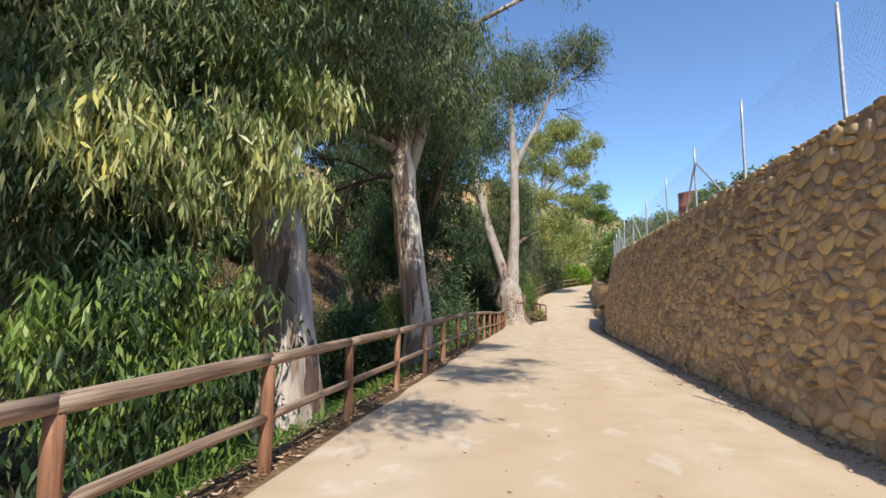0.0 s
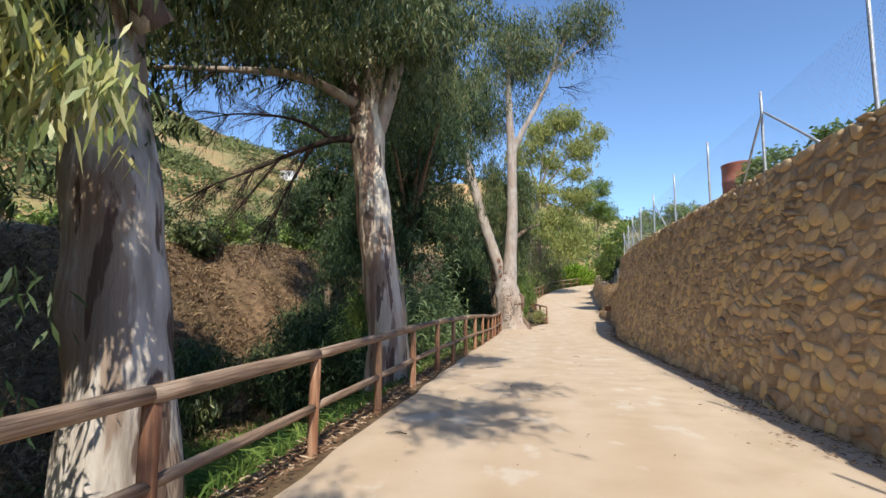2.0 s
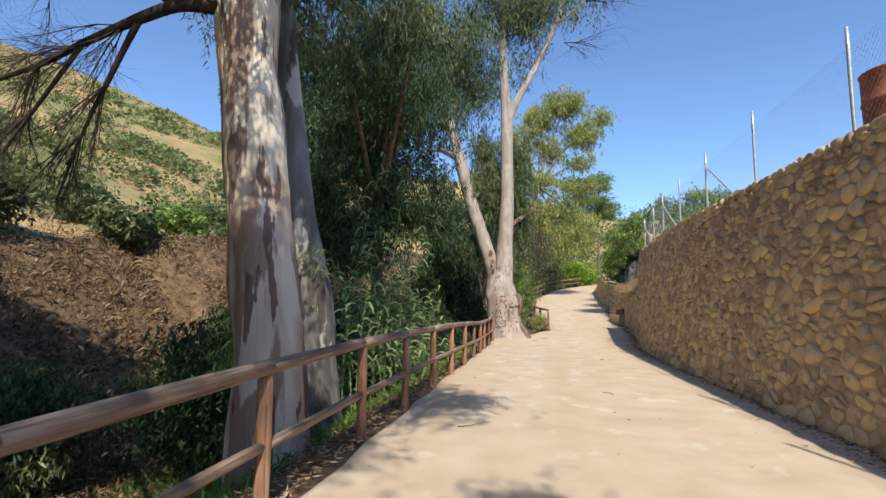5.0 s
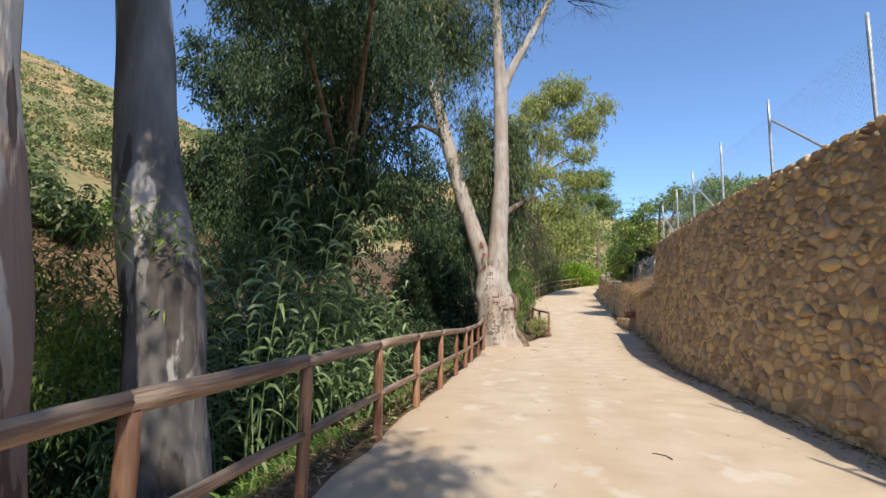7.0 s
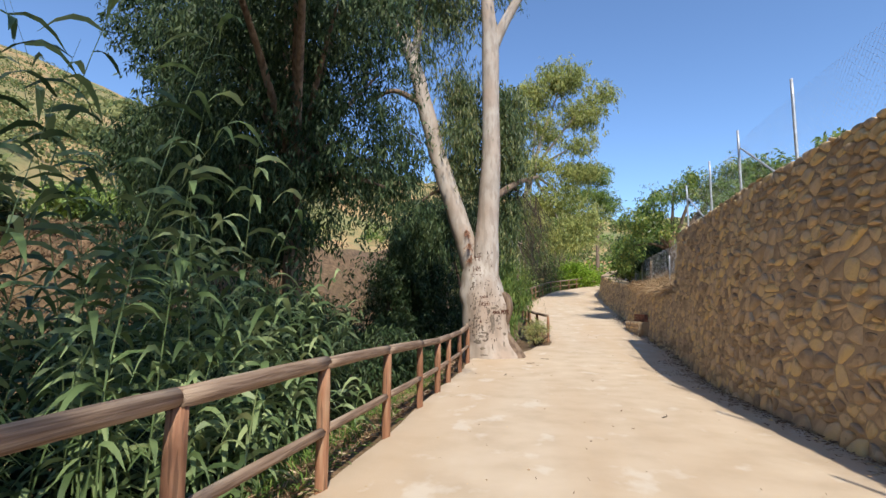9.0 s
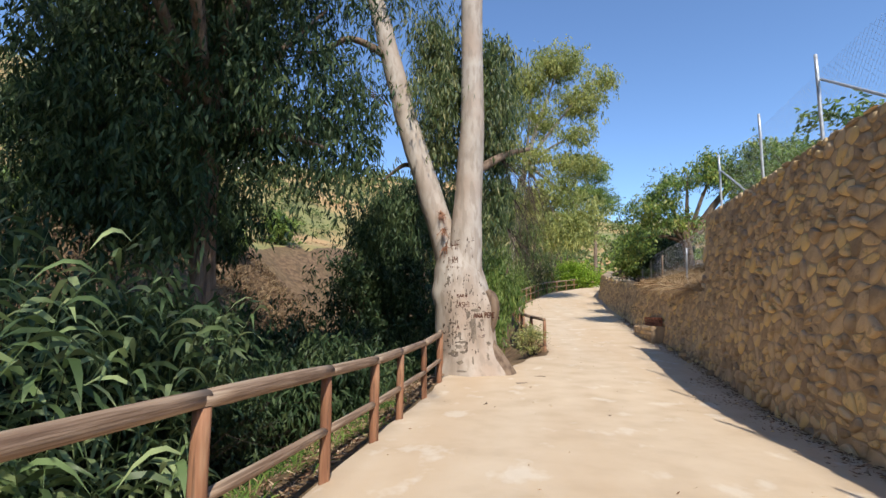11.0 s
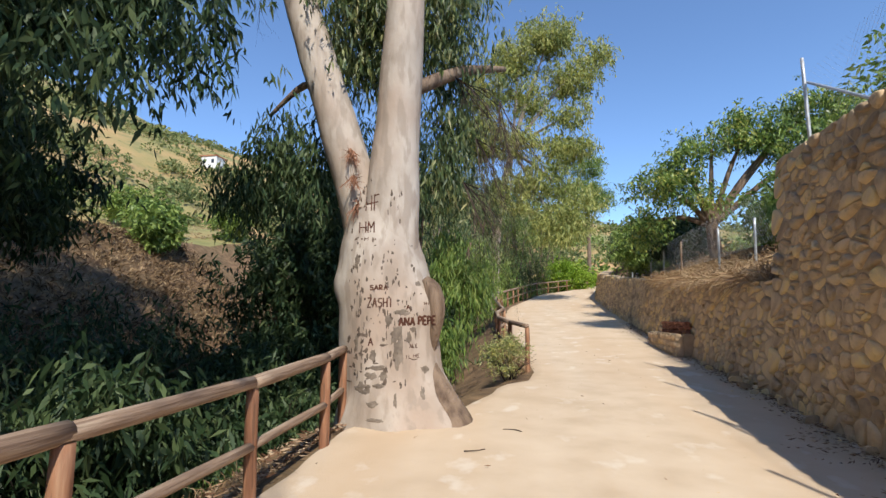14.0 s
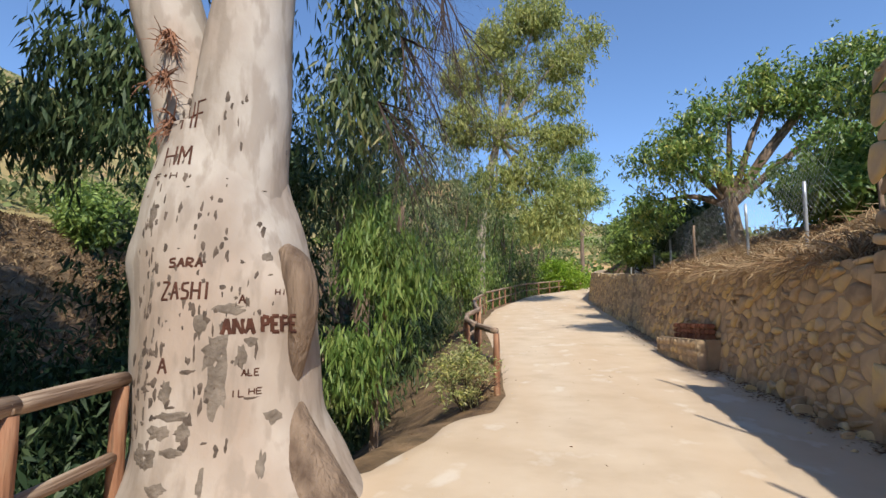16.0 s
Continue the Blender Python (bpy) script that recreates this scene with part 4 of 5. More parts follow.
# Added tree, nearly all out of view, oversized leaves to cast the bank's shade.
tree("added_shade_tree", "broad eucalyptus added mostly out of view to shade the gully and far bank", "tree", (-11.5, 8.0, -2.7), [(-11.5, 8.0, -3, 0.45), (-11.6, 8, 2, 0.36), (-11.8, 8, 6, 0.26), (-12, 8, 8.5, 0.15)], [(-8.8, 5.0, 9.5, 2.2, 2.2, 1.3), (-12.5, 8.0, 10.5, 2.6, 2.8, 1.4), (-15.5, 11.5, 10, 2.6, 2.4, 1.3), (-19.0, 14.5, 10.5, 2.6, 2.6, 1.4), (-6.8, 1.5, 8.8, 2.0, 2.2, 1.2), (-9.5, 0, 9, 2.2, 2.2, 1.2), (-13, 3, 9.5, 2.5, 2.5, 1.2), (-4.6, -1.2, 8.6, 1.7, 2.0, 0.9), (-5.6, 4.2, 9.3, 1.6, 1.6, 0.9), (-8.4, 11.6, 6.4, 0.9, 0.9, 1.1), (-17.5, 8, 10, 2.6, 2.6, 1.4), (-22, 18, 11, 2.4, 2.4, 1.4), (-9.5, 8.5, 9.8, 2.4, 2.4, 1.0), (-10.5, 12.0, 9.8, 2.0, 2.0, 0.9), (-13.5, 14.4, 10.2, 2.2, 2.2, 1.0)], 950, M_LEAF, 36, M_BARK_ROUGH, 0.28, 0.075, 1.1, 14, 10)
tree("shade_tree", "rounded dark evergreen beside the far bank", "tree", (-6.2, 36.2, -2.4), [(-6.2, 36.2, -2.8, 0.3), (-6.2, 36.2, 1, 0.2), (-6.2, 36.2, 4, 0.1)], [(-5.7, 36.2, 2.0, 1.5, 1.7, 2.2), (-4.7, 36.0, 1.4, 1.3, 1.4, 2.0), (-4.9, 36.4, 4.5, 1.3, 1.4, 1.3), (-7.0, 36.0, -0.5, 1.5, 1.5, 1.3)], 240, M_LEAF_DARK_SHADED, 33, M_BARK_ROUGH, 0.2, 0.055, 0.6)
tree("eucalyptus_tree", "tall yellow-green eucalyptus above the far bend", "tree", (-1.2, 58.5, 1.8), [(-1.2, 58.5, 1.2, 0.4), (-0.8, 58.5, 8, 0.3), (0.4, 58.4, 13.5, 0.22), (2.0, 58.2, 18.5, 0.1)], [(-1.2, 58, 18.4, 1.8, 1.8, 1.6), (1.2, 58, 21.0, 2.0, 1.8, 1.5), (3.4, 58, 22.0, 1.7, 1.7, 1.3), (6.3, 58, 20.6, 1.1, 1.1, 1.0), (4.6, 58, 18.6, 1.7, 1.6, 1.1), (1.6, 58, 17.4, 1.8, 1.6, 1.2), (4.9, 58, 15.9, 1.5, 1.3, 0.8), (-1.6, 58, 14.6, 1.8, 1.6, 1.5), (1.2, 58, 13.8, 1.4, 1.4, 1.0), (4.4, 58, 13.4, 1.5, 1.4, 0.9), (2.6, 58, 11.2, 1.8, 1.6, 1.3), (0.2, 58, 10.2, 1.8, 1.6, 1.5), (4.6, 57.6, 9.4, 1.5, 1.4, 1.1), (3.2, 57.4, 7.6, 1.9, 1.5, 1.4)], 400, material("olive_yellow_leaf", [(0.2, (0.16, 0.20, 0.055)), (0.5, (0.32, 0.35, 0.10)), (0.85, (0.52, 0.50, 0.17))], scale=0.4, island=0.6, bump=0, rough=0.5, translucent=0.35), 34, M_BARK_PALE, 0.3, 0.07, 0.8, 14, 8, clump=0.55)
tree("pine_tree", "small flat-topped pine on the far hillside", "tree", (10.0, 88, 5), [(9.9, 88, 4.5, 0.28), (10.1, 88, 11, 0.22), (10.2, 88, 18, 0.1)], [(10.4, 88, 20.8, 2.2, 1.9, 1.4), (9.4, 88, 17.6, 2.9, 2.4, 1.4), (11.4, 88, 16.2, 2.2, 1.9, 1.2)], 170, M_LEAF_BRIGHT, 35, M_BARK_ROUGH, 0.3, 0.07, 0.2, 12, 8)
for k, (x, y, top, r, mat) in enumerate([(-3.3, 39, 8.6, 1.6, M_LEAF), (-3.3, 46, 8.2, 1.8, M_LEAF), (-3.6, 52, 9.4, 2.6, M_LEAF), (-1.8, 61, 8.6, 2.0, M_LEAF_BRIGHT), (-5.5, 44, 9.0, 2.4, M_LEAF_DARK_SHADED), (1.8, 72, 9.0, 2.2, M_LEAF), (-1.9, 51.5, 6.2, 1.2, M_LEAF_BRIGHT), (-0.4, 67.5, 8.2, 2.0, M_LEAF), (-2.4, 56, 12.5, 2.0, M_LEAF), (-1.0, 63.5, 13.0, 2.2, M_LEAF_BRIGHT), (3.0, 73.5, 14.2, 2.5, M_LEAF_BRIGHT), (4.6, 80, 15.0, 2.7, M_LEAF), (0.4, 70, 14.6, 2.5, M_LEAF_BRIGHT), (-8, 58, 11, 3.4, M_LEAF), (-3, 66, 11, 3.2, M_LEAF_BRIGHT)]):
    g = ground_z(x, y)
    tree("willow_tree", "loose green tree with hanging twigs behind the far fence", "tree", (x, y, g), [(x, y, g - 0.3, 0.22), (x + 0.2, y, g + 2, 0.17), (x + 0.1, y, g + (top - g) * 0.7, 0.08)], [(x - 0.3, y, top - r * 0.8, r * 0.9, r, r * 0.9), (x + r * 0.5, y - 0.4, top - r * 1.7, r * 0.8, r * 0.8, r * 0.9), (x - r * 0.5, y, top - r * 2.2, r * 0.9, r * 0.8, r), (x + r * 0.2, y - 0.3, g + r * 0.8, r * 0.9, r * 0.8, r * 0.8)], 96, mat, 40 + k, M_BARK_ROUGH, 0.21, 0.042, 1.2, 11, 8, group="trees behind the far fence", hang=0.7)

# ---- bushes by the path ----
b = thing("drooping_bush", "drooping light-green eucalyptus regrowth behind the carved trunk", "bush", at=(-0.9, 32.4, -0.2))
tube("stem", [(-1.0, 32.3, -0.6, 0.06), (-0.9, 32.3, 1.2, 0.05), (-0.6, 32.2, 2.8, 0.03)], M_BARK_ROUGH, b, 8)
crown("foliage", [(-0.95, 32.0, 2.5, 0.22, 0.25, 0.6), (-0.62, 31.9, 2.05, 0.3, 0.25, 0.3), (-1.0, 31.8, 1.15, 0.22, 0.25, 0.5), (-0.78, 31.8, 1.35, 0.16, 0.2, 0.15)], 32, 13, 12, M_FRESH, b, 51, 0.13, 0.024, 1.6, 0.36, 0.13)
shrub("dry_bush", "small grey-green bush with dry reddish twigs at the path edge", "bush", 0.0, 33.5, 0.42, 1.0, M_LEAF_PALE, 52, 34, 0.07, 0.015, z=0.1)
shrub("dry_bush", "small dry herb tuft at the path edge", "bush", 0.1, 34.3, 0.3, 0.7, M_STRAW, 53, 14, 0.07, 0.012, z=0.1)
# This bush and most gully bushes use dark leaves to paint deep shade.
shrub("green_bush", "low green bush in the shade below the fence", "bush", -5.0, 25.4, 1.4, 3.0, M_LEAF_DARK_SHADED, 54, 60, 0.15, 0.03, droop=0.6)
for k, (x, y, r, h, mat) in enumerate([(-4.1, 27.9, 1.0, 2.0, M_LEAF_DARK_SHADED), (-6.2, 23.5, 1.6, 4.6, M_LEAF_DARK_SHADED), (-4.9, 23.9, 1.1, 4.0, M_LEAF_DARK_SHADED), (-5.2, 30.5, 1.6, 2.4, M_LEAF_DARK_SHADED), (-3.9, 33.5, 1.4, 2.6, M_LEAF_DARK_SHADED), (-7.8, 31.5, 2.0, 3.0, M_LEAF_DARK_SHADED), (-7.8, 20.5, 1.6, 2.2, M_LEAF_DARK_SHADED), (-9.5, 25.5, 1.8, 2.8, M_LEAF_DARK_SHADED), (-10.5, 21.5, 1.5, 2.6, M_LEAF), (-9.3, 28.8, 1.6, 3.4, M_LEAF_DARK_SHADED), (-3.0, 36.8, 0.9, 1.8, M_LEAF), (-10.6, 17.6, 1.1, 3.2, M_LEAF), (-7.4, 18.6, 1.4, 3.9, M_LEAF_DARK_SHADED), (-6.3, 29.6, 1.5, 3.1, M_LEAF_DARK_SHADED), (-8.6, 33.4, 1.9, 3.6, M_LEAF_DARK_SHADED), (-4.7, 32.4, 1.1, 2.7, M_LEAF_DARK_SHADED), (-5.4, 27.0, 1.2, 2.6, M_LEAF_DARK_SHADED), (-8.3, 21.6, 1.7, 4.4, M_LEAF_DARK_SHADED), (-7.2, 23.2, 1.5, 4.2, M_LEAF_DARK_SHADED), (-6.2, 24.8, 1.3, 3.6, M_LEAF_DARK_SHADED), (-6.4, 40.0, 1.7, 3.0, M_LEAF_DARK_SHADED), (-3.2, 42.5, 1.5, 3.0, M_LEAF_DARK_SHADED), (-8.0, 29.5, 1.8, 4.4, M_LEAF_DARK_SHADED), (-6.9, 32.4, 1.6, 4.0, M_LEAF_DARK_SHADED), (-10.5, 31.0, 2.0, 4.6, M_LEAF_DARK_SHADED), (-5.6, 33.8, 1.3, 3.6, M_LEAF_DARK_SHADED), (-9.8, 34.6, 2.0, 4.2, M_LEAF_DARK_SHADED), (-12.2, 28.4, 1.9, 4.4, M_LEAF_DARK_SHADED), (-7.4, 26.0, 1.5, 3.6, M_LEAF), (-3.4, 48.5, 1.7, 3.2, M_LEAF_DARK_SHADED)]):
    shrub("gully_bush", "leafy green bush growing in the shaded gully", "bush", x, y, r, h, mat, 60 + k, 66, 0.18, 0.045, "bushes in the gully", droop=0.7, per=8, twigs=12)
shrub("lime_bush", "bright yellow-green bush at the far bend", "bush", 5.4, 73.5, 2.3, 3.4, M_LEAF_LIME, 80, 110, 0.25, 0.09, droop=0.2)
shrub("lime_bush", "bright yellow-green bush beside the far fence", "bush", 8.6, 84, 2.8, 3.6, M_LEAF_LIME, 81, 100, 0.3, 0.1, droop=0.2)

# ---- giant cane ----
def cane_clump(x, y, n, height, seed, label):
    z = ground_z(x, y)
    t = thing("giant_cane", label, "reed", "cane clumps behind the fence", (x, y, z))
    rng = np.random.default_rng(seed)
    P, D, L = [], [], []
    for i in range(n):
        V, F = [], []
        bx, by = x + rng.normal() * 0.35, y + rng.normal() * 0.4
        lean = rng.normal(size=2) * 0.16
        h = height * rng.uniform(0.65, 1.1)
        prev = None
        for s in range(9):
            u = s / 8
            c = Vector((bx + lean[0] * h * u * u, by + lean[1] * h * u * u, z - 0.1 + h * u))
            ring = len(V)
            for j in range(4):
                a = j * math.pi / 2
                V.append(c + Vector((math.cos(a), math.sin(a), 0)) * 0.012 * (1.1 - u))
            if prev is not None:
                F += [(prev + j, prev + (j + 1) % 4, ring + (j + 1) % 4, ring + j) for j in range(4)]
            prev = ring
        under(ob_from("stalk", V, F, M_CANE), t)
        m = 22
        for q in range(m):
            u = 0.25 + 0.75 * q / m
            a = q * 2.6 + rng.normal() * 0.4
            P.append((bx + lean[0] * h * u * u, by + lean[1] * h * u * u, z - 0.1 + h * u))
            D.append((math.cos(a), math.sin(a), 0.9))
            L.append(rng.uniform(0.35, 0.7))
    P, D, L = np.array(P), unit(np.array(D)), np.array(L)
    v = leaves(P, D, L, np.full(len(P), 0.06), rng, bend=0.9, per=5)
    under(quads_object("foliage", v, 5, M_CANE), t)
    return t


CANES = [(-3.75, 18.0, 5, 5.2), (-4.3, 17.7, 6, 4.4), (-3.5, 18.9, 5, 3.9), (-3.6, 19.6, 8, 3.4), (-4.3, 19.2, 9, 3.6), (-4.0, 20.6, 9, 3.3), (-4.9, 20.4, 10, 3.8), (-4.6, 21.9, 9, 3.4), (-5.6, 21.6, 9, 3.9), (-3.7, 22.0, 7, 2.4), (-5.4, 18.6, 9, 3.5), (-4.2, 23.3, 8, 2.9), (-5.8, 23.2, 8, 3.9), (-6.4, 19.8, 8, 3.6), (-5.0, 17.4, 7, 2.9), (-3.1, 20.2, 5, 1.7), (-3.1, 21.3, 5, 1.4), (-3.4, 18.2, 5, 2.6)]
for k, (x, y, n, h) in enumerate(CANES):
    cane_clump(x, y, n, h, 100 + k, "clump of tall green giant cane with arching leaves")

# ---- grass, litter, scrub ----
rng = np.random.default_rng(77)


def scatter(n, x0, x1, y0, y1, clump=0.0, dz=0.0):
    if clump:
        m = max(1, n // 22)
        c = np.c_[rng.uniform(x0, x1, m), rng.uniform(y0, y1, m)]
        p = np.repeat(c, 22, 0) + rng.normal(size=(m * 22, 2)) * clump
    else:
        p = np.c_[rng.uniform(x0, x1, n), rng.uniform(y0, y1, n)]
    return [(x, y, ground_z(x, y) + dz) for x, y in p]


blades("gully_grass", scatter(40000, -11.5, -3.3, 0, 22, 0.35), rng, 0.42, 0.02, M_GRASS, 0.6, 3, "lush green grass on the gully bed", "grass")
blades("gully_grass", scatter(18000, -10, -3.7, 6, 17, 0.25), rng, 0.55, 0.024, M_GRASS, 0.7, 3, "long green grass on the shaded gully bed", "grass")
blades("bank_grass", scatter(9000, -5.6, -2.95, 3, 19, 0.12), rng, 0.3, 0.014, M_GRASS, 0.6, 3, "green grass on the slope below the fence", "grass")
blades("gully_grass", scatter(9000, -12, -3.4, 18, 45, 0.15), rng, 0.4, 0.02, M_GRASS, 0.6, 3, "green grass and weeds in the shaded gully", "grass")
blades("bank_grass", scatter(58000, -21, -9.5, 6, 50, 0.35), rng, 0.55, 0.05, M_BROWN, 0.6, 3, "dry brown grass covering the far bank", "grass")
blades("terrace_grass", scatter(9000, -36, -21, 15, 75, 0.3), rng, 0.35, 0.035, M_STRAW, 0.5, 3, "sparse straw grass on the orchard terrace", "grass")
pts = [(x, y, z) for x, y, z in scatter(2600, -3.2, -2.2, 17, 27, 0.12) if left_x(y) - 0.9 < x < left_x(y) + 0.05]
blades("verge_grass", pts, rng, 0.28, 0.012, M_GRASS, 0.6, 3, "green grass tufts at the foot of the fence", "grass")
pts = [(x, y, z) for x, y, z in scatter(1500, -3.2, -2.15, 15, 29, 0.1) if left_x(y) - 0.8 < x < left_x(y) + 0.05]
blades("verge_grass", pts, rng, 0.3, 0.008, M_STRAW, 0.6, 3, "dry grass tufts at the foot of the fence", "grass")


def litter(name, pts, size, label):
    p = np.array(pts, float)
    p[:, 2] += 0.012 + rng.random(len(p)) * 0.02
    d = unit(rng.normal(size=p.shape) * [1, 1, 0.12])
    v = leaves(p, d, size * (0.5 + rng.random(len(p))), np.full(len(p), size * 0.2), rng, bend=-0.1)
    return tagged(quads_object(name, v, 3, M_LITTER), label, "leaves", kind="stuff")


pts = []
for _ in range(7000):
    y = rng.uniform(-2, 30)
    d = rng.exponential(0.35) - 0.05
    x = left_x(y) - d
    pts.append((x, y, ground_z(x, y) if d > 0 else road_z(y)))
litter("leaf_litter", pts, 0.09, "dry brown fallen leaves along the fence")
pts = []
for _ in range(9000):
    y = rng.uniform(-2, 44)
    x = right_x(y) - abs(rng.normal()) * 0.22 * (0.5 + abs(noise.noise(Vector((0, y * 0.6, 0)))) * 2) + 0.03
    pts.append((x, y, road_z(y) + 0.004))
litter("leaf_litter", pts, 0.06, "dry leaves and grit at the foot of the stone wall")
pts = [(x, y, road_z(y) + 0.015) for x, y in zip(rng.uniform(-2.1, 2.8, 260), rng.uniform(0, 40, 260))]
litter("scattered_leaves", pts, 0.05, "few dry leaves scattered on the path")


def pebbles():
    V, F = [], []
    r = random.Random(3)
    for i in range(900):
        y = r.uniform(-1, 42)
        if i % 3 == 0:
            x, s = r.uniform(left_x(y) + 0.1, right_x(y) - 0.1), r.uniform(0.006, 0.016)
        else:
            x, s = right_x(y) - abs(r.gauss(0, 0.16)), r.uniform(0.01, 0.035)
        z = road_z(y) + 0.012
        b0 = len(V)
        for dx, dy, dz in ((1, 0, 0), (0, 1, 0), (-1, 0, 0), (0, -1, 0), (0.2, 0.1, 0.8)):
            V.append((x + dx * s * r.uniform(0.7, 1.2), y + dy * s * r.uniform(0.7, 1.2), z + dz * s * 0.8))
        F += [(b0, b0 + 1, b0 + 4), (b0 + 1, b0 + 2, b0 + 4), (b0 + 2, b0 + 3, b0 + 4), (b0 + 3, b0, b0 + 4)]
    return tagged(ob_from("pebbles", V, F, M_STONE), "small loose stones on the path", "stones", kind="stuff")


pebbles()
for k, (x, y, a) in enumerate([(-1.3, 14.6, 0.3), (-0.9, 26.6, 1.2), (-0.4, 28.6, 0.2), (0.2, 29.4, 2.4), (0.9, 17.2, 1.9), (-1.6, 8.8, 2.7), (1.4, 22.6, 0.8)]):
    tw = thing("fallen_twig", "small dry twig lying on the sandy path", "twig", "twigs on the path", (x, y, road_z(y)))
    tube("twig", [(x, y, road_z(y) + 0.028, 0.006), (x + 0.12 * math.cos(a), y + 0.12 * math.sin(a), road_z(y) + 0.03, 0.005), (x + 0.24 * math.cos(a + 0.3), y + 0.24 * math.sin(a + 0.3), road_z(y) + 0.026, 0.003)], M_TWIG, tw, 5, steps=3)
for k in range(9):
    y = [33.2, 33.0, 32.4, 31.2, 30.2, 34.4, 29.0, 35.0, 32.0][k]
    s = [0.2, 0.14, 0.12, 0.1, 0.12, 0.1, 0.09, 0.1, 0.08][k]
    x = right_x(y) - 0.06 - 0.05 * (k % 3)
    v, f = STONES[k]
    vv = [(x + p[1] * s * 1.3, y - (p[0] + 0.2) * s, road_z(y) + s * 0.42 + p[2] * s) for p in v]
    bm = bmesh.new()
    for p in vv:
        bm.verts.new(p)
    bmesh.ops.convex_hull(bm, input=bm.verts)
    me = bpy.data.meshes.new("loose_stone")
    bm.to_mesh(me)
    bm.free()
    me.materials.append(M_STONE_OB)
    tagged(new("loose_stone", me), "loose fieldstone lying against the foot of the wall", "stone", "loose stones by the wall")

# ---- orchard, scrub and far woods ----
for k, (x, y, h, r) in enumerate([(-20.5, 30, 2.0, 1.3), (-22.5, 36, 2.0, 1.4), (-19.6, 41, 2.2, 1.2), (-24.5, 44, 2.6, 1.8), (-18.8, 46.8, 2.3, 1.3), (-23, 52, 2.6, 1.6), (-27.5, 34, 2.2, 1.7), (-29, 47, 2.8, 2.0), (-20.5, 57, 2.6, 1.6), (-21.5, 24, 2.0, 1.4), (-27, 27, 2.3, 1.7), (-30, 58, 3, 2)]):
    shrub("orchard_tree", "young round avocado tree on the sunny terrace", "tree", x, y, r, h, M_LEAF_BRIGHT if k % 3 else M_LEAF, 200 + k, 34, 0.3, 0.12, "orchard trees on the terrace", droop=0.1, per=9, twigs=10)


def far_scrub(name, pts, leaf, mat, seed, label, per=50):
    r = np.random.default_rng(seed)
    P = np.array(pts)
    n = len(P)
    off = unit(r.normal(size=(n, per, 3)))
    off[:, :, 2] = np.abs(off[:, :, 2]) * 1.0
    p = P[:, None, :3] + off * (P[:, 3][:, None, None]) * (0.6 + 0.4 * r.random((n, per, 1))) * np.array([1, 1, 0.85])
    p = p.reshape(-1, 3)
    d = unit(off.reshape(-1, 3) + r.normal(size=p.shape) * 0.8)
    L = np.repeat(P[:, 3], per) * leaf * (0.6 + 0.8 * r.random(len(p)))
    return tagged(quads_object(name, leaves(p, d, L, L * 0.7, r, 0.1), 3, mat), label, "shrubs", kind="stuff")


def hill_pts(n, x0, x1, y0, y1, s0, s1, thresh):
    out = []
    r = random.Random(n)
    while len(out) < n:
        x, y = r.uniform(x0, x1), r.uniform(y0, y1)
        if noise.noise(Vector((x * 0.05, y * 0.05, 5))) + r.uniform(-0.3, 0.3) > thresh:
            s = r.uniform(s0, s1)
            out.append((x, y, ground_z(x, y) - 0.1, s))
    return out


M_SCRUB = material("olive_scrub", [(0.2, (0.08, 0.115, 0.04)), (0.5, (0.17, 0.20, 0.075)), (0.85, (0.30, 0.30, 0.12))], scale=0.06, island=0.5, bump=0, translucent=0.2)
far_scrub("hill_scrub", hill_pts(900, -130, -37, 5, 170, 0.6, 2.0, -0.02), 0.22, M_SCRUB, 301, "grey-green scrub covering the left hillside", 58)
far_scrub("hill_scrub", hill_pts(260, -60, -33, 15, 100, 1.0, 2.6, 0.0), 0.2, M_SCRUB, 302, "large rounded bushes low on the hillside", 130)
far_scrub("hill_scrub", hill_pts(700, -110, 100, 100, 260, 1.2, 3.6, -0.02), 0.32, M_SCRUB, 303, "olive scrub covering the far hill")
far_scrub("hill_trees", hill_pts(110, -30, 45, 92, 150, 1.4, 2.8, -0.2), 0.22, M_LEAF_BRIGHT, 304, "green trees at the foot of the far hill", 160)
far_scrub("hill_rows", [(x, y, ground_z(x, y), 0.9) for x in np.arange(-150, -70, 4.0) for y in np.arange(30, 170, 5.0)], 0.35, M_LEAF, 305, "planted rows of small shrubs high on the hill", 30)

# ---- on the right-hand terrace ----
tree("avocado_tree", "broad leafy avocado tree behind the wire fence", "tree", (6.6, 40.2, 3.4), [(6.7, 40.2, 3.0, 0.22), (6.6, 40.1, 4.3, 0.18), (6.3, 40, 5.2, 0.12)], [(4.9, 39.8, 5.7, 0.75, 0.9, 0.65), (4.9, 40.4, 4.6, 0.55, 0.8, 0.7), (5.7, 39.8, 6.4, 0.8, 0.9, 0.6), (6.7, 39.8, 7.1, 0.8, 0.9, 0.55), (7.7, 39.6, 7.3, 0.8, 0.9, 0.6), (8.6, 39.6, 7.0, 0.8, 0.9, 0.5), (9.6, 39.5, 7.9, 0.9, 0.9, 0.7), (10.8, 39.5, 7.4, 1.0, 1.0, 1.0), (9.6, 39.6, 6.4, 0.8, 0.8, 0.4), (6.0, 39.8, 5.3, 0.7, 0.7, 0.5)], 190, M_AVOCADO, 90, M_BARK_ROUGH, 0.15, 0.045, 0.5, 12, 9, clump=0.24, hang=0.35)
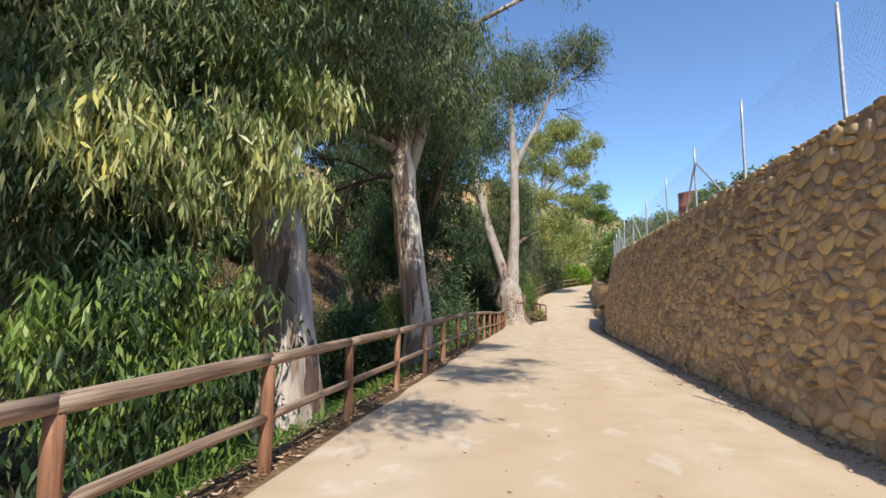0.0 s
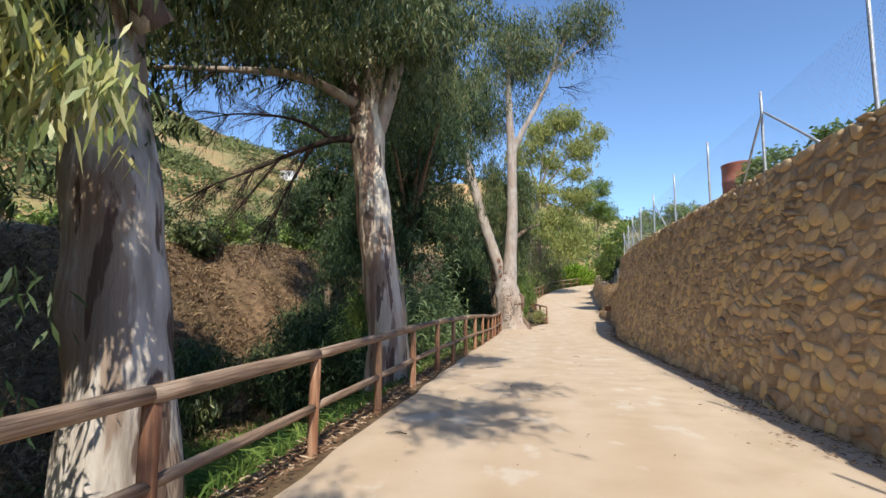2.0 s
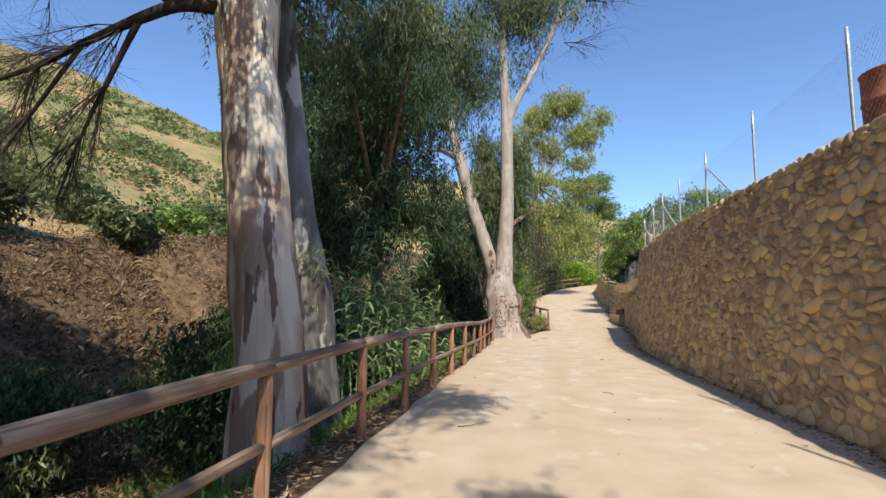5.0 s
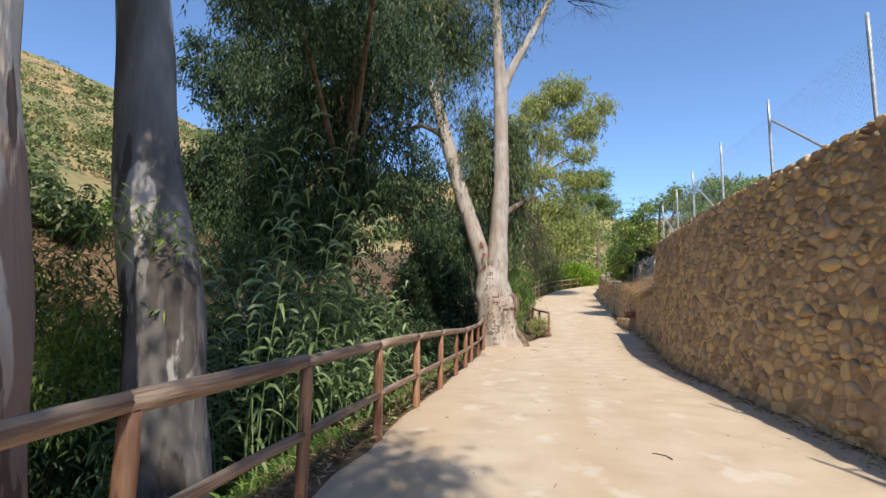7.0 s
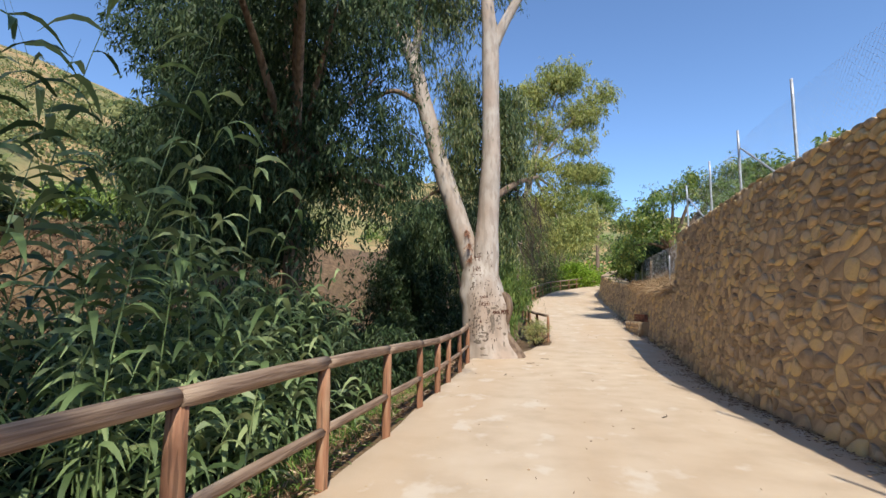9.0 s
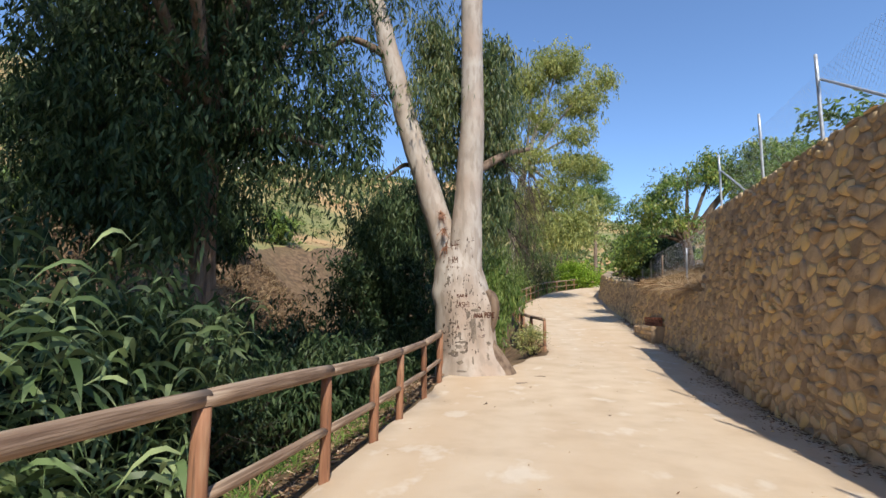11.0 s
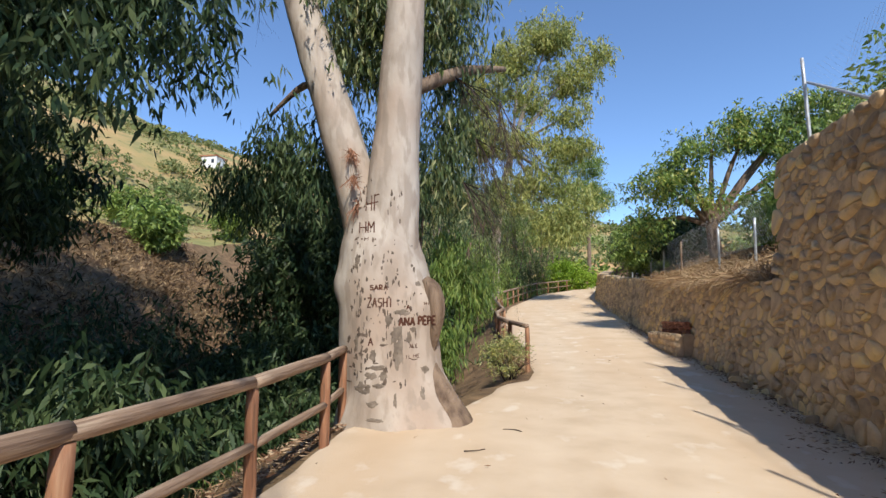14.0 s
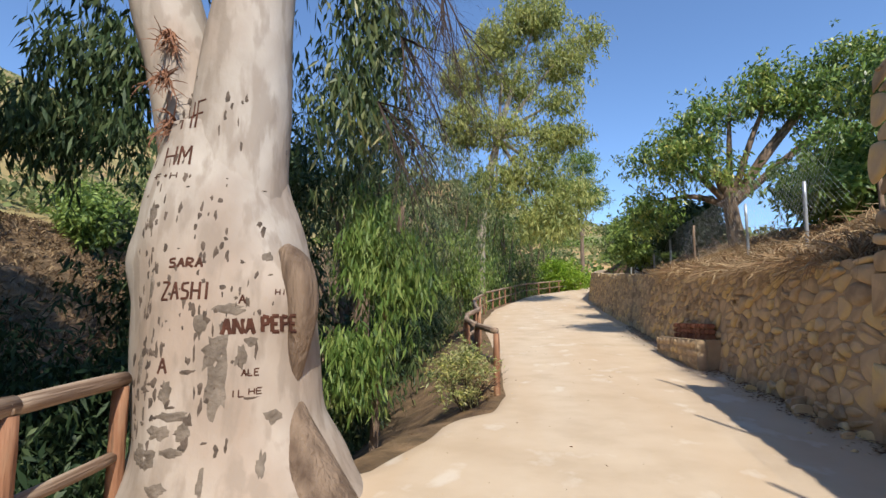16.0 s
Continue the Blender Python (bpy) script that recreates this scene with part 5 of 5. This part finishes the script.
tree("avocado_tree", "leafy avocado tree above the tall wall end", "tree", (7.6, 35.6, 3.4), [(7.6, 35.6, 3.0, 0.18), (7.5, 35.5, 4.5, 0.14), (7.3, 35.4, 5.2, 0.09)], [(7.3, 35.2, 5.4, 0.7, 0.8, 0.4), (8.4, 35.4, 5.7, 0.9, 0.9, 0.5)], 60, M_AVOCADO, 91, M_BARK_ROUGH, 0.15, 0.045, 0.5, 12, 9, clump=0.24, hang=0.35)
for k, (x, y, r, h, mat) in enumerate([(5.9, 45.5, 1.3, 2.4, M_LEAF_BRIGHT), (7.2, 50.0, 1.5, 2.6, M_LEAF_BRIGHT), (7.9, 56.0, 1.5, 2.4, M_LEAF), (9.6, 63, 1.9, 2.6, M_LEAF), (13, 71, 2.2, 3.0, M_LEAF), (6.4, 42.6, 1.1, 1.8, M_LEAF_DARK_SHADED), (7.1, 36.6, 0.7, 0.9, M_FRESH), (8.2, 38.4, 1.4, 2.0, M_FRESH), (9.0, 34.8, 1.3, 1.7, M_FRESH)]):
    shrub("hedge_bush", "dense green bush on top of the low wall", "bush", x, y, r, h, mat, 120 + k, 64, 0.18, 0.066, "bushes on the low wall", droop=0.3, per=9, twigs=12)
for k, (x, y, h, r) in enumerate([(5.2, 13.6, 1.0, 0.55), (5.0, 15.4, 1.0, 0.5), (5.6, 12.2, 0.9, 0.5), (5.4, 24.6, 0.8, 0.6), (5.6, 28.2, 1.3, 0.8), (6.0, 30.5, 1.4, 0.9)]):
    shrub("fig_shrub", "fresh green shrub behind the wire fence", "bush", x, y, r, h + 0.1, M_FRESH, 140 + k, 20, 0.14, 0.05, "shrubs above the wall", droop=-0.2)
pts = []
for _ in range(7500):
    y = rng.uniform(32.3, 41)
    x = right_x(y) + 0.35 + abs(rng.normal()) * 0.7
    pts.append((x, y, max(ground_z(x, y), wall_top(y) - 0.1)))
blades("terrace_straw", pts, rng, 0.95, 0.016, M_STRAW, 0.7, 4, "tall dry reddish grass spilling over the low wall", "grass", 0.7)
pts = []
for _ in range(900):
    y = rng.uniform(-2, 31)
    x = right_x(y) + 0.75 + abs(rng.normal()) * 0.3
    pts.append((x, y, wall_top(y) - 0.08))
blades("wall_top_grass", pts, rng, 0.12, 0.008, M_STRAW, 0.8, 3, "dry grass wisps along the wall top", "grass")


# ---- wire fence on the wall ----
def pole(x, y, z0, z1, parent, brace=0, r=0.026):
    log_between("pole", (x, y, z0), (x, y, z1), r, M_STEEL, parent, 10)
    for s in ((), (-1,), (-1, 1))[brace]:
        log_between("brace", (x + 0.02, y + s * 0.04, z1 - 0.4), (x + 0.02, y + s * (1.75 if s < 0 else 1.1), z0 + 0.3), r * 0.8, M_STEEL, parent, 8)


POLES = [(3.6, 0), (6.8, 0), (9.9, 0), (12.85, 2), (15.7, 0), (18.65, 0), (21.35, 1), (23.7, 0), (26.1, 1), (28.35, 0), (30.9, 1)]


def pole_x(y):
    return right_x(y) + batter_at(y) + 0.16


wf = thing("wire_fence", "galvanised pole fence with thin chain-link mesh on the wall top", "fence", at=(3.8, 3.3, 3.5))
for y, br in POLES:
    pole(pole_x(y), y, 3.4, 5.24, wf, br)


def mesh_wires(parent, ys, x_of, z0, height, step, r):
    V, F = [], []
    y0, y1 = ys
    for s in (1, -1):
        y = y0 - height
        while y < y1 + height:
            a, b = (y, z0), (y + s * height, z0 + height)
            pa = Vector((x_of(min(max(a[0], y0), y1)), a[0], a[1]))
            pb = Vector((x_of(min(max(b[0], y0), y1)), b[0], b[1]))
            y += step
            if min(a[0], b[0]) < y0 or max(a[0], b[0]) > y1:
                continue
            base = len(V)
            for p in (pa, pb):
                V += [p + Vector((r, 0, 0)), p + Vector((-r, r, 0)), p + Vector((-r, -r, 0))]
            F += [(base + j, base + (j + 1) % 3, base + 3 + (j + 1) % 3, base + 3 + j) for j in range(3)]
    return tagged(under(ob_from("mesh", V, F, M_STEEL), parent), "thin chain-link mesh")


mesh_wires(wf, (3.6, 30.9), pole_x, 3.6, 1.35, 0.1, 0.0009)
wf2 = thing("wire_fence", "old leaning wire fence with pale posts on the low wall", "fence", at=(5.0, 33, 2.2))
for k, y in enumerate([33.2, 35.2, 37.4, 40.0, 42.2, 44.4, 46.6, 48.8]):
    x = right_x(y) + 0.95 + 0.25 * (k < 3)
    z = max(ground_z(x, y), wall_top(y) - 0.1)
    log_between("post", (x, y, z - 0.2), (x + 0.05, y - 0.1 * (k % 2), z + 1.35), 0.03, M_STEEL if k % 3 else M_RAIL, wf2, 8)
mesh_wires(wf2, (33.2, 48.8), lambda y: right_x(y) + 1.0, 2.9, 1.1, 0.11, 0.0015)


def drum():
    t = thing("steel_drum", "rusty red-brown steel drum standing behind the wire fence", "drum", at=(4.75, 16.2, 3.45))
    V, F, n = [], [], 28
    prof = [(0.40, 0.0), (0.42, 0.01), (0.42, 0.28), (0.435, 0.30), (0.42, 0.32), (0.42, 0.6), (0.435, 0.62), (0.42, 0.64), (0.42, 0.93), (0.435, 0.95), (0.41, 0.96), (0.40, 0.9), (0.40, 0.3)]
    for r, z in prof:
        for j in range(n):
            a = 2 * math.pi * j / n
            V.append((4.75 + r * math.cos(a), 16.2 + r * math.sin(a), 3.55 + z * 1.3))
    for i in range(len(prof) - 1):
        for j in range(n):
            c, d = i * n + j, i * n + (j + 1) % n
            F.append((c, d, d + n, c + n))
    under(ob_from("shell", V, F, M_RUST, None, True), t)
    log_between("rim", (4.75, 16.2, 3.5), (4.75, 16.2, 3.56), 0.41, M_RUST, t, 24)
    return t


drum()


# ---- stone trough against the low wall ----
def trough():
    y0, y1 = 36.2, 38.6
    xb = right_x(37.4)
    z = road_z(37.4)
    t = thing("stone_bench", "rubble stone planter bench with red brick back against the low wall", "bench", at=(xb - 0.2, 37.4, z))

    def box(name, a, b, mat, label=""):
        bm = bmesh.new()
        bmesh.ops.create_cube(bm, size=1)
        for v in bm.verts:
            v.co = Vector([(a[i] + b[i]) / 2 + v.co[i] * (b[i] - a[i]) for i in range(3)])
        bmesh.ops.bevel(bm, geom=bm.edges[:], offset=0.02, segments=2, affect="EDGES")
        me = bpy.data.meshes.new(name)
        bm.to_mesh(me)
        bm.free()
        me.materials.append(mat)
        return tagged(under(new(name, me), t), label)

    box("front", (xb - 0.42, y0, z - 0.1), (xb - 0.24, y1, z + 0.46), M_MORTAR, "rubble stone front")
    box("end_wall", (xb - 0.237, y0, z - 0.1), (xb + 0.05, y0 + 0.18, z + 0.46), M_MORTAR)
    box("end_wall", (xb - 0.237, y1 - 0.18, z - 0.1), (xb + 0.05, y1, z + 0.46), M_MORTAR)
    box("soil", (xb - 0.237, y0 + 0.183, z - 0.1), (xb + 0.05, y1 - 0.183, z + 0.3), M_EARTH)
    for i in range(9):
        for j in range(4):
            box("brick", (xb - 0.10, y0 + 0.2 + i * 0.222, z + 0.34 + j * 0.105), (xb + 0.04, y0 + 0.2 + i * 0.222 + 0.21, z + 0.34 + j * 0.105 + 0.095), M_BRICK)
    r = random.Random(5)
    for i in range(10):
        for j in range(3):
            v, f = STONES[(i * 3 + j) % 14]
            m = Matrix.Translation((xb - 0.41, y0 + 0.13 + i * 0.237, z + 0.07 + j * 0.155)) @ Matrix.Diagonal((0.07, 0.22, 0.14, 1))
            under(ob_from("stone", [m @ Vector(p) for p in v], f, M_STONE_OB), t)
    return t


trough()


# ---- carvings on the trunk ----
def trunk_surface(z, side):
    """A point and outward normal on the front of the carved trunk; side runs from -1 to 1 across it."""
    zs = [c[2] for c in CARVED]
    x, r = ip(z, zs, [c[0] for c in CARVED]), ip(z, zs, [c[3] for c in CARVED])
    a = radians(-90 - 5) + side * radians(60)
    n = Vector((math.cos(a), math.sin(a), 0))
    return Vector((x, 30.25, z)) + n * r, n


def stroke_object(name, strokes, mat, parent, label, w=0.012):
    V, F = [], []
    for pts in strokes:
        for (s0, z0), (s1, z1) in zip(pts[:-1], pts[1:]):
            n = 3
            prev = None
            for i in range(n + 1):
                u = i / n
                p, nn = SURF(s0 + (s1 - s0) * u, z0 + (z1 - z0) * u)
                d = Vector(((s1 - s0), 0, (z1 - z0))).normalized()
                across = nn.cross(Vector((d.x, d.x * 0.2, d.z))).normalized() * w / 2
                b0 = len(V)
                V += [p - across + nn * 0.001, p + nn * 0.006, p + across + nn * 0.001]
                if prev is not None:
                    F += [(prev, prev + 1, b0 + 1, b0), (prev + 1, prev + 2, b0 + 2, b0 + 1)]
                prev = b0
    return tagged(under(ob_from(name, V, F, mat), parent), label)


carved_tree = [o for o in bpy.data.objects if o.name.startswith("eucalyptus_tree") and abs(o.location.x + 1.5) < 0.01][0]
carved_trunk = [o for o in carved_tree.children if o.name.startswith("trunk")][0]
bpy.context.view_layer.update()
from mathutils.bvhtree import BVHTree

trees = []
for o in carved_tree.children:
    if o.name.startswith(("trunk", "stem", "bark_burl", "root")):
        mw = Matrix.Translation(carved_tree.location) @ o.matrix_parent_inverse
        trees.append(BVHTree.FromPolygons([mw @ v.co for v in o.data.vertices], [p.vertices[:] for p in o.data.polygons]))


def SURF(s, z):
    """The front of the trunk at x = s, seen along y from the path."""
    best = None
    for tr in trees:
        hit, n, _, _ = tr.ray_cast(Vector((s + 0.7, 27.0, z)), Vector((-0.21, 0.977, 0)).normalized())
        if hit and (best is None or hit.y < best[0].y):
            best = (hit, n if n.y < 0 else -n)
    return best if best else trunk_surface(z, (s + 1.6) / 0.7)


GLYPHS = {
    "A": [[(0, 0), (0.5, 1), (1, 0)], [(0.2, 0.4), (0.8, 0.4)]], "N": [[(0, 0), (0, 1), (1, 0), (1, 1)]], "P": [[(0, 0), (0, 1), (0.9, 0.9), (0.9, 0.55), (0, 0.45)]],
    "E": [[(1, 1), (0, 1), (0, 0), (1, 0)], [(0, 0.5), (0.8, 0.5)]], "S": [[(1, 0.95), (0.1, 0.9), (0.1, 0.55), (0.95, 0.45), (0.9, 0.05), (0, 0.05)]], "R": [[(0, 0), (0, 1), (0.9, 0.9), (0.8, 0.5), (0, 0.45), (1, 0)]],
    "H": [[(0, 0), (0, 1)], [(1, 0), (1, 1)], [(0, 0.5), (1, 0.5)]], "M": [[(0, 0), (0.05, 1), (0.5, 0.4), (0.95, 1), (1, 0)]], "I": [[(0.5, 0), (0.5, 1)]], "Z": [[(0, 1), (1, 1), (0, 0), (1, 0)]],
    "F": [[(0.1, 0), (0.1, 1)], [(0.1, 0.95), (1, 1)], [(-0.3, 0.5), (0.8, 0.55)]], "L": [[(0, 1), (0, 0), (0.9, 0)]], "+": [[(0.5, 0.2), (0.5, 0.8)], [(0.2, 0.5), (0.8, 0.5)]],
}
WORDS = [("HF", -1.94, 2.92, 0.11, 0.24, 0.012), ("HM", -2.02, 2.6, 0.12, 0.16, 0.012), ("F+H", -2.07, 2.49, 0.065, 0.045, 0.006), ("SARA", -1.85, 1.815, 0.062, 0.065, 0.012), ("ZASHI", -1.88, 1.59, 0.07, 0.12, 0.012), ("ANA", -1.46, 1.35, 0.075, 0.105, 0.02), ("PEPE", -1.2, 1.36, 0.062, 0.11, 0.02), ("ALE", -1.32, 1.065, 0.038, 0.045, 0.007), ("A", -1.36, 1.56, 0.06, 0.06, 0.009), ("HI", -1.12, 1.62, 0.04, 0.04, 0.006), ("IL", -1.38, 0.93, 0.05, 0.045, 0.006), ("HE", -1.27, 0.94, 0.045, 0.04, 0.006), ("A", -1.86, 1.1, 0.08, 0.1, 0.012)]
for word, s0, z0, cw, ch, w in WORDS:
    for i, ch_ in enumerate(word):
        strokes = []
        for st in GLYPHS[ch_]:
            strokes.append([(s0 + i * cw + px_ * cw * 0.72, z0 + pz * ch) for px_, pz in st])
        stroke_object("carved_letter", strokes, M_CUT, carved_trunk, "", w * 1.5)
M_PATCH = material("grey_brown_old_bark", [(0.3, (0.11, 0.085, 0.065)), (0.7, (0.24, 0.195, 0.155))], scale=9, bump=0.8, bump_scale=30)
PATCHES = [(-1.42, 1.52, 0.17, 0.05), (-1.60, 1.42, 0.055, 0.1), (-1.50, 1.25, 0.10, 0.16), (-1.47, 1.0, 0.085, 0.26), (-1.33, 1.2, 0.05, 0.12), (-1.28, 1.3, 0.07, 0.06), (-1.80, 0.98, 0.05, 0.09), (-1.74, 0.82, 0.13, 0.045), (-1.82, 0.72, 0.09, 0.06), (-1.66, 0.72, 0.07, 0.07), (-1.72, 0.60, 0.12, 0.035), (-1.93, 0.56, 0.15, 0.09), (-1.80, 0.38, 0.12, 0.045), (-1.76, 0.2, 0.2, 0.03), (-1.5, 0.42, 0.035, 0.12), (-1.15, 0.5, 0.04, 0.1), (-1.12, 0.78, 0.08, 0.06), (-1.55, 0.02, 0.4, 0.08), (-2.02, 1.15, 0.04, 0.12), (-1.2, 1.9, 0.05, 0.06), (-2.04, 2.2, 0.05, 0.16), (-1.98, 1.7, 0.03, 0.14)]
r = random.Random(12)
for s0, z0, w0, h0 in PATCHES:
    p, n = SURF(s0, z0)
    V, nn = [p + n * 0.004], 20
    for ring_k in (0.55, 1.0):
        for j in range(nn):
            a = 2 * math.pi * j / nn
            k2 = ring_k * (1 + 0.75 * noise.noise(Vector((2.2 * math.cos(a) + s0 * 9, 2.2 * math.sin(a) + z0 * 7, 1.5))))
            q, n2 = SURF(s0 + math.cos(a) * w0 * 0.78 * k2, z0 + math.sin(a) * h0 * 0.78 * k2)
            V.append(q + n2 * (0.004 if ring_k < 1 else -0.001))
    F = [(0, 1 + j, 1 + (j + 1) % nn) for j in range(nn)] + [(1 + j, 1 + nn + j, 1 + nn + (j + 1) % nn, 1 + (j + 1) % nn) for j in range(nn)]
    under(tagged(ob_from("bark_patch", V, F, M_PATCH), "grey-brown patch of old bark"), carved_trunk)
r = random.Random(9)
for k in range(200):
    s = r.choice((r.gauss(-1.95, 0.09), r.gauss(-1.93, 0.09), r.gauss(-1.60, 0.1), r.uniform(-2.15, -1.12), r.uniform(-2.15, -1.12)))
    z = r.choice((r.uniform(0.6, 1.6), r.uniform(0.9, 2.2), r.uniform(1.2, 3.4)))
    if not -2.2 < s < -1.1:
        continue
    h = r.uniform(0.01, 0.085) * (1.0 if z > 1.3 else 1.3)
    w = r.uniform(0.008, 0.034) * (1.0 if z > 1.3 else 1.7)
    stretch = r.random() < 0.25 and z < 1.2
    if stretch:
        h, w = w * 0.7, h * 1.3
    V, nn = [], 9
    p, n = SURF(s, z)
    c0 = p + n * 0.005
    ring = []
    for j in range(nn):
        a = 2 * math.pi * j / nn
        k2 = r.uniform(0.45, 1.3)
        q, n2 = SURF(s + math.cos(a) * w * k2, z + math.sin(a) * h * k2)
        ring.append(q - n2 * 0.003)
    under(tagged(ob_from("bark_scar", [c0] + ring, [(0, 1 + j, 1 + (j + 1) % nn) for j in range(nn)], M_SCAR)), carved_trunk)


# ---- far house ----
def house():
    x, y = -59, 112
    z = ground_z(x, y)
    t = thing("far_house", "small white farmhouse high on the hillside", "house", at=(x, y, z))

    def box(name, c, s, mat):
        V = [(c[0] + sx * s[0], c[1] + sy * s[1], c[2] + sz * s[2]) for sx in (-0.5, 0.5) for sy in (-0.5, 0.5) for sz in (0, 1)]
        F = [(0, 1, 3, 2), (4, 6, 7, 5), (0, 4, 5, 1), (2, 3, 7, 6), (0, 2, 6, 4), (1, 5, 7, 3)]
        return under(ob_from(name, V, F, mat), t)

    box("wall", (x, y, z - 0.5), (3.4, 3, 2.6), M_WHITE)
    box("roof", (x, y, z + 2.103), (3.8, 3.4, 0.2), M_TILE)
    for dx in (-0.9, 0.9):
        box("window", (x + dx, y - 1.53, z + 0.7), (0.6, 0.05, 0.8), M_DARKPANE)


house()

# ---- stones of the walls ----
coping(wall_high, -7.8, CORNER_Y - 0.3, 5)
coping(wall_low, CORNER_Y + 0.2, 60, 6)
lay_stones(wall_high, rubble(-7.8, CORNER_Y - 0.1, 1, 0.235, 0.155, 0.012), 300, 7)
lay_stones(wall_low, rubble(CORNER_Y + 0.2, 62, 2, 0.23, 0.145, 0.011), 300, 8)
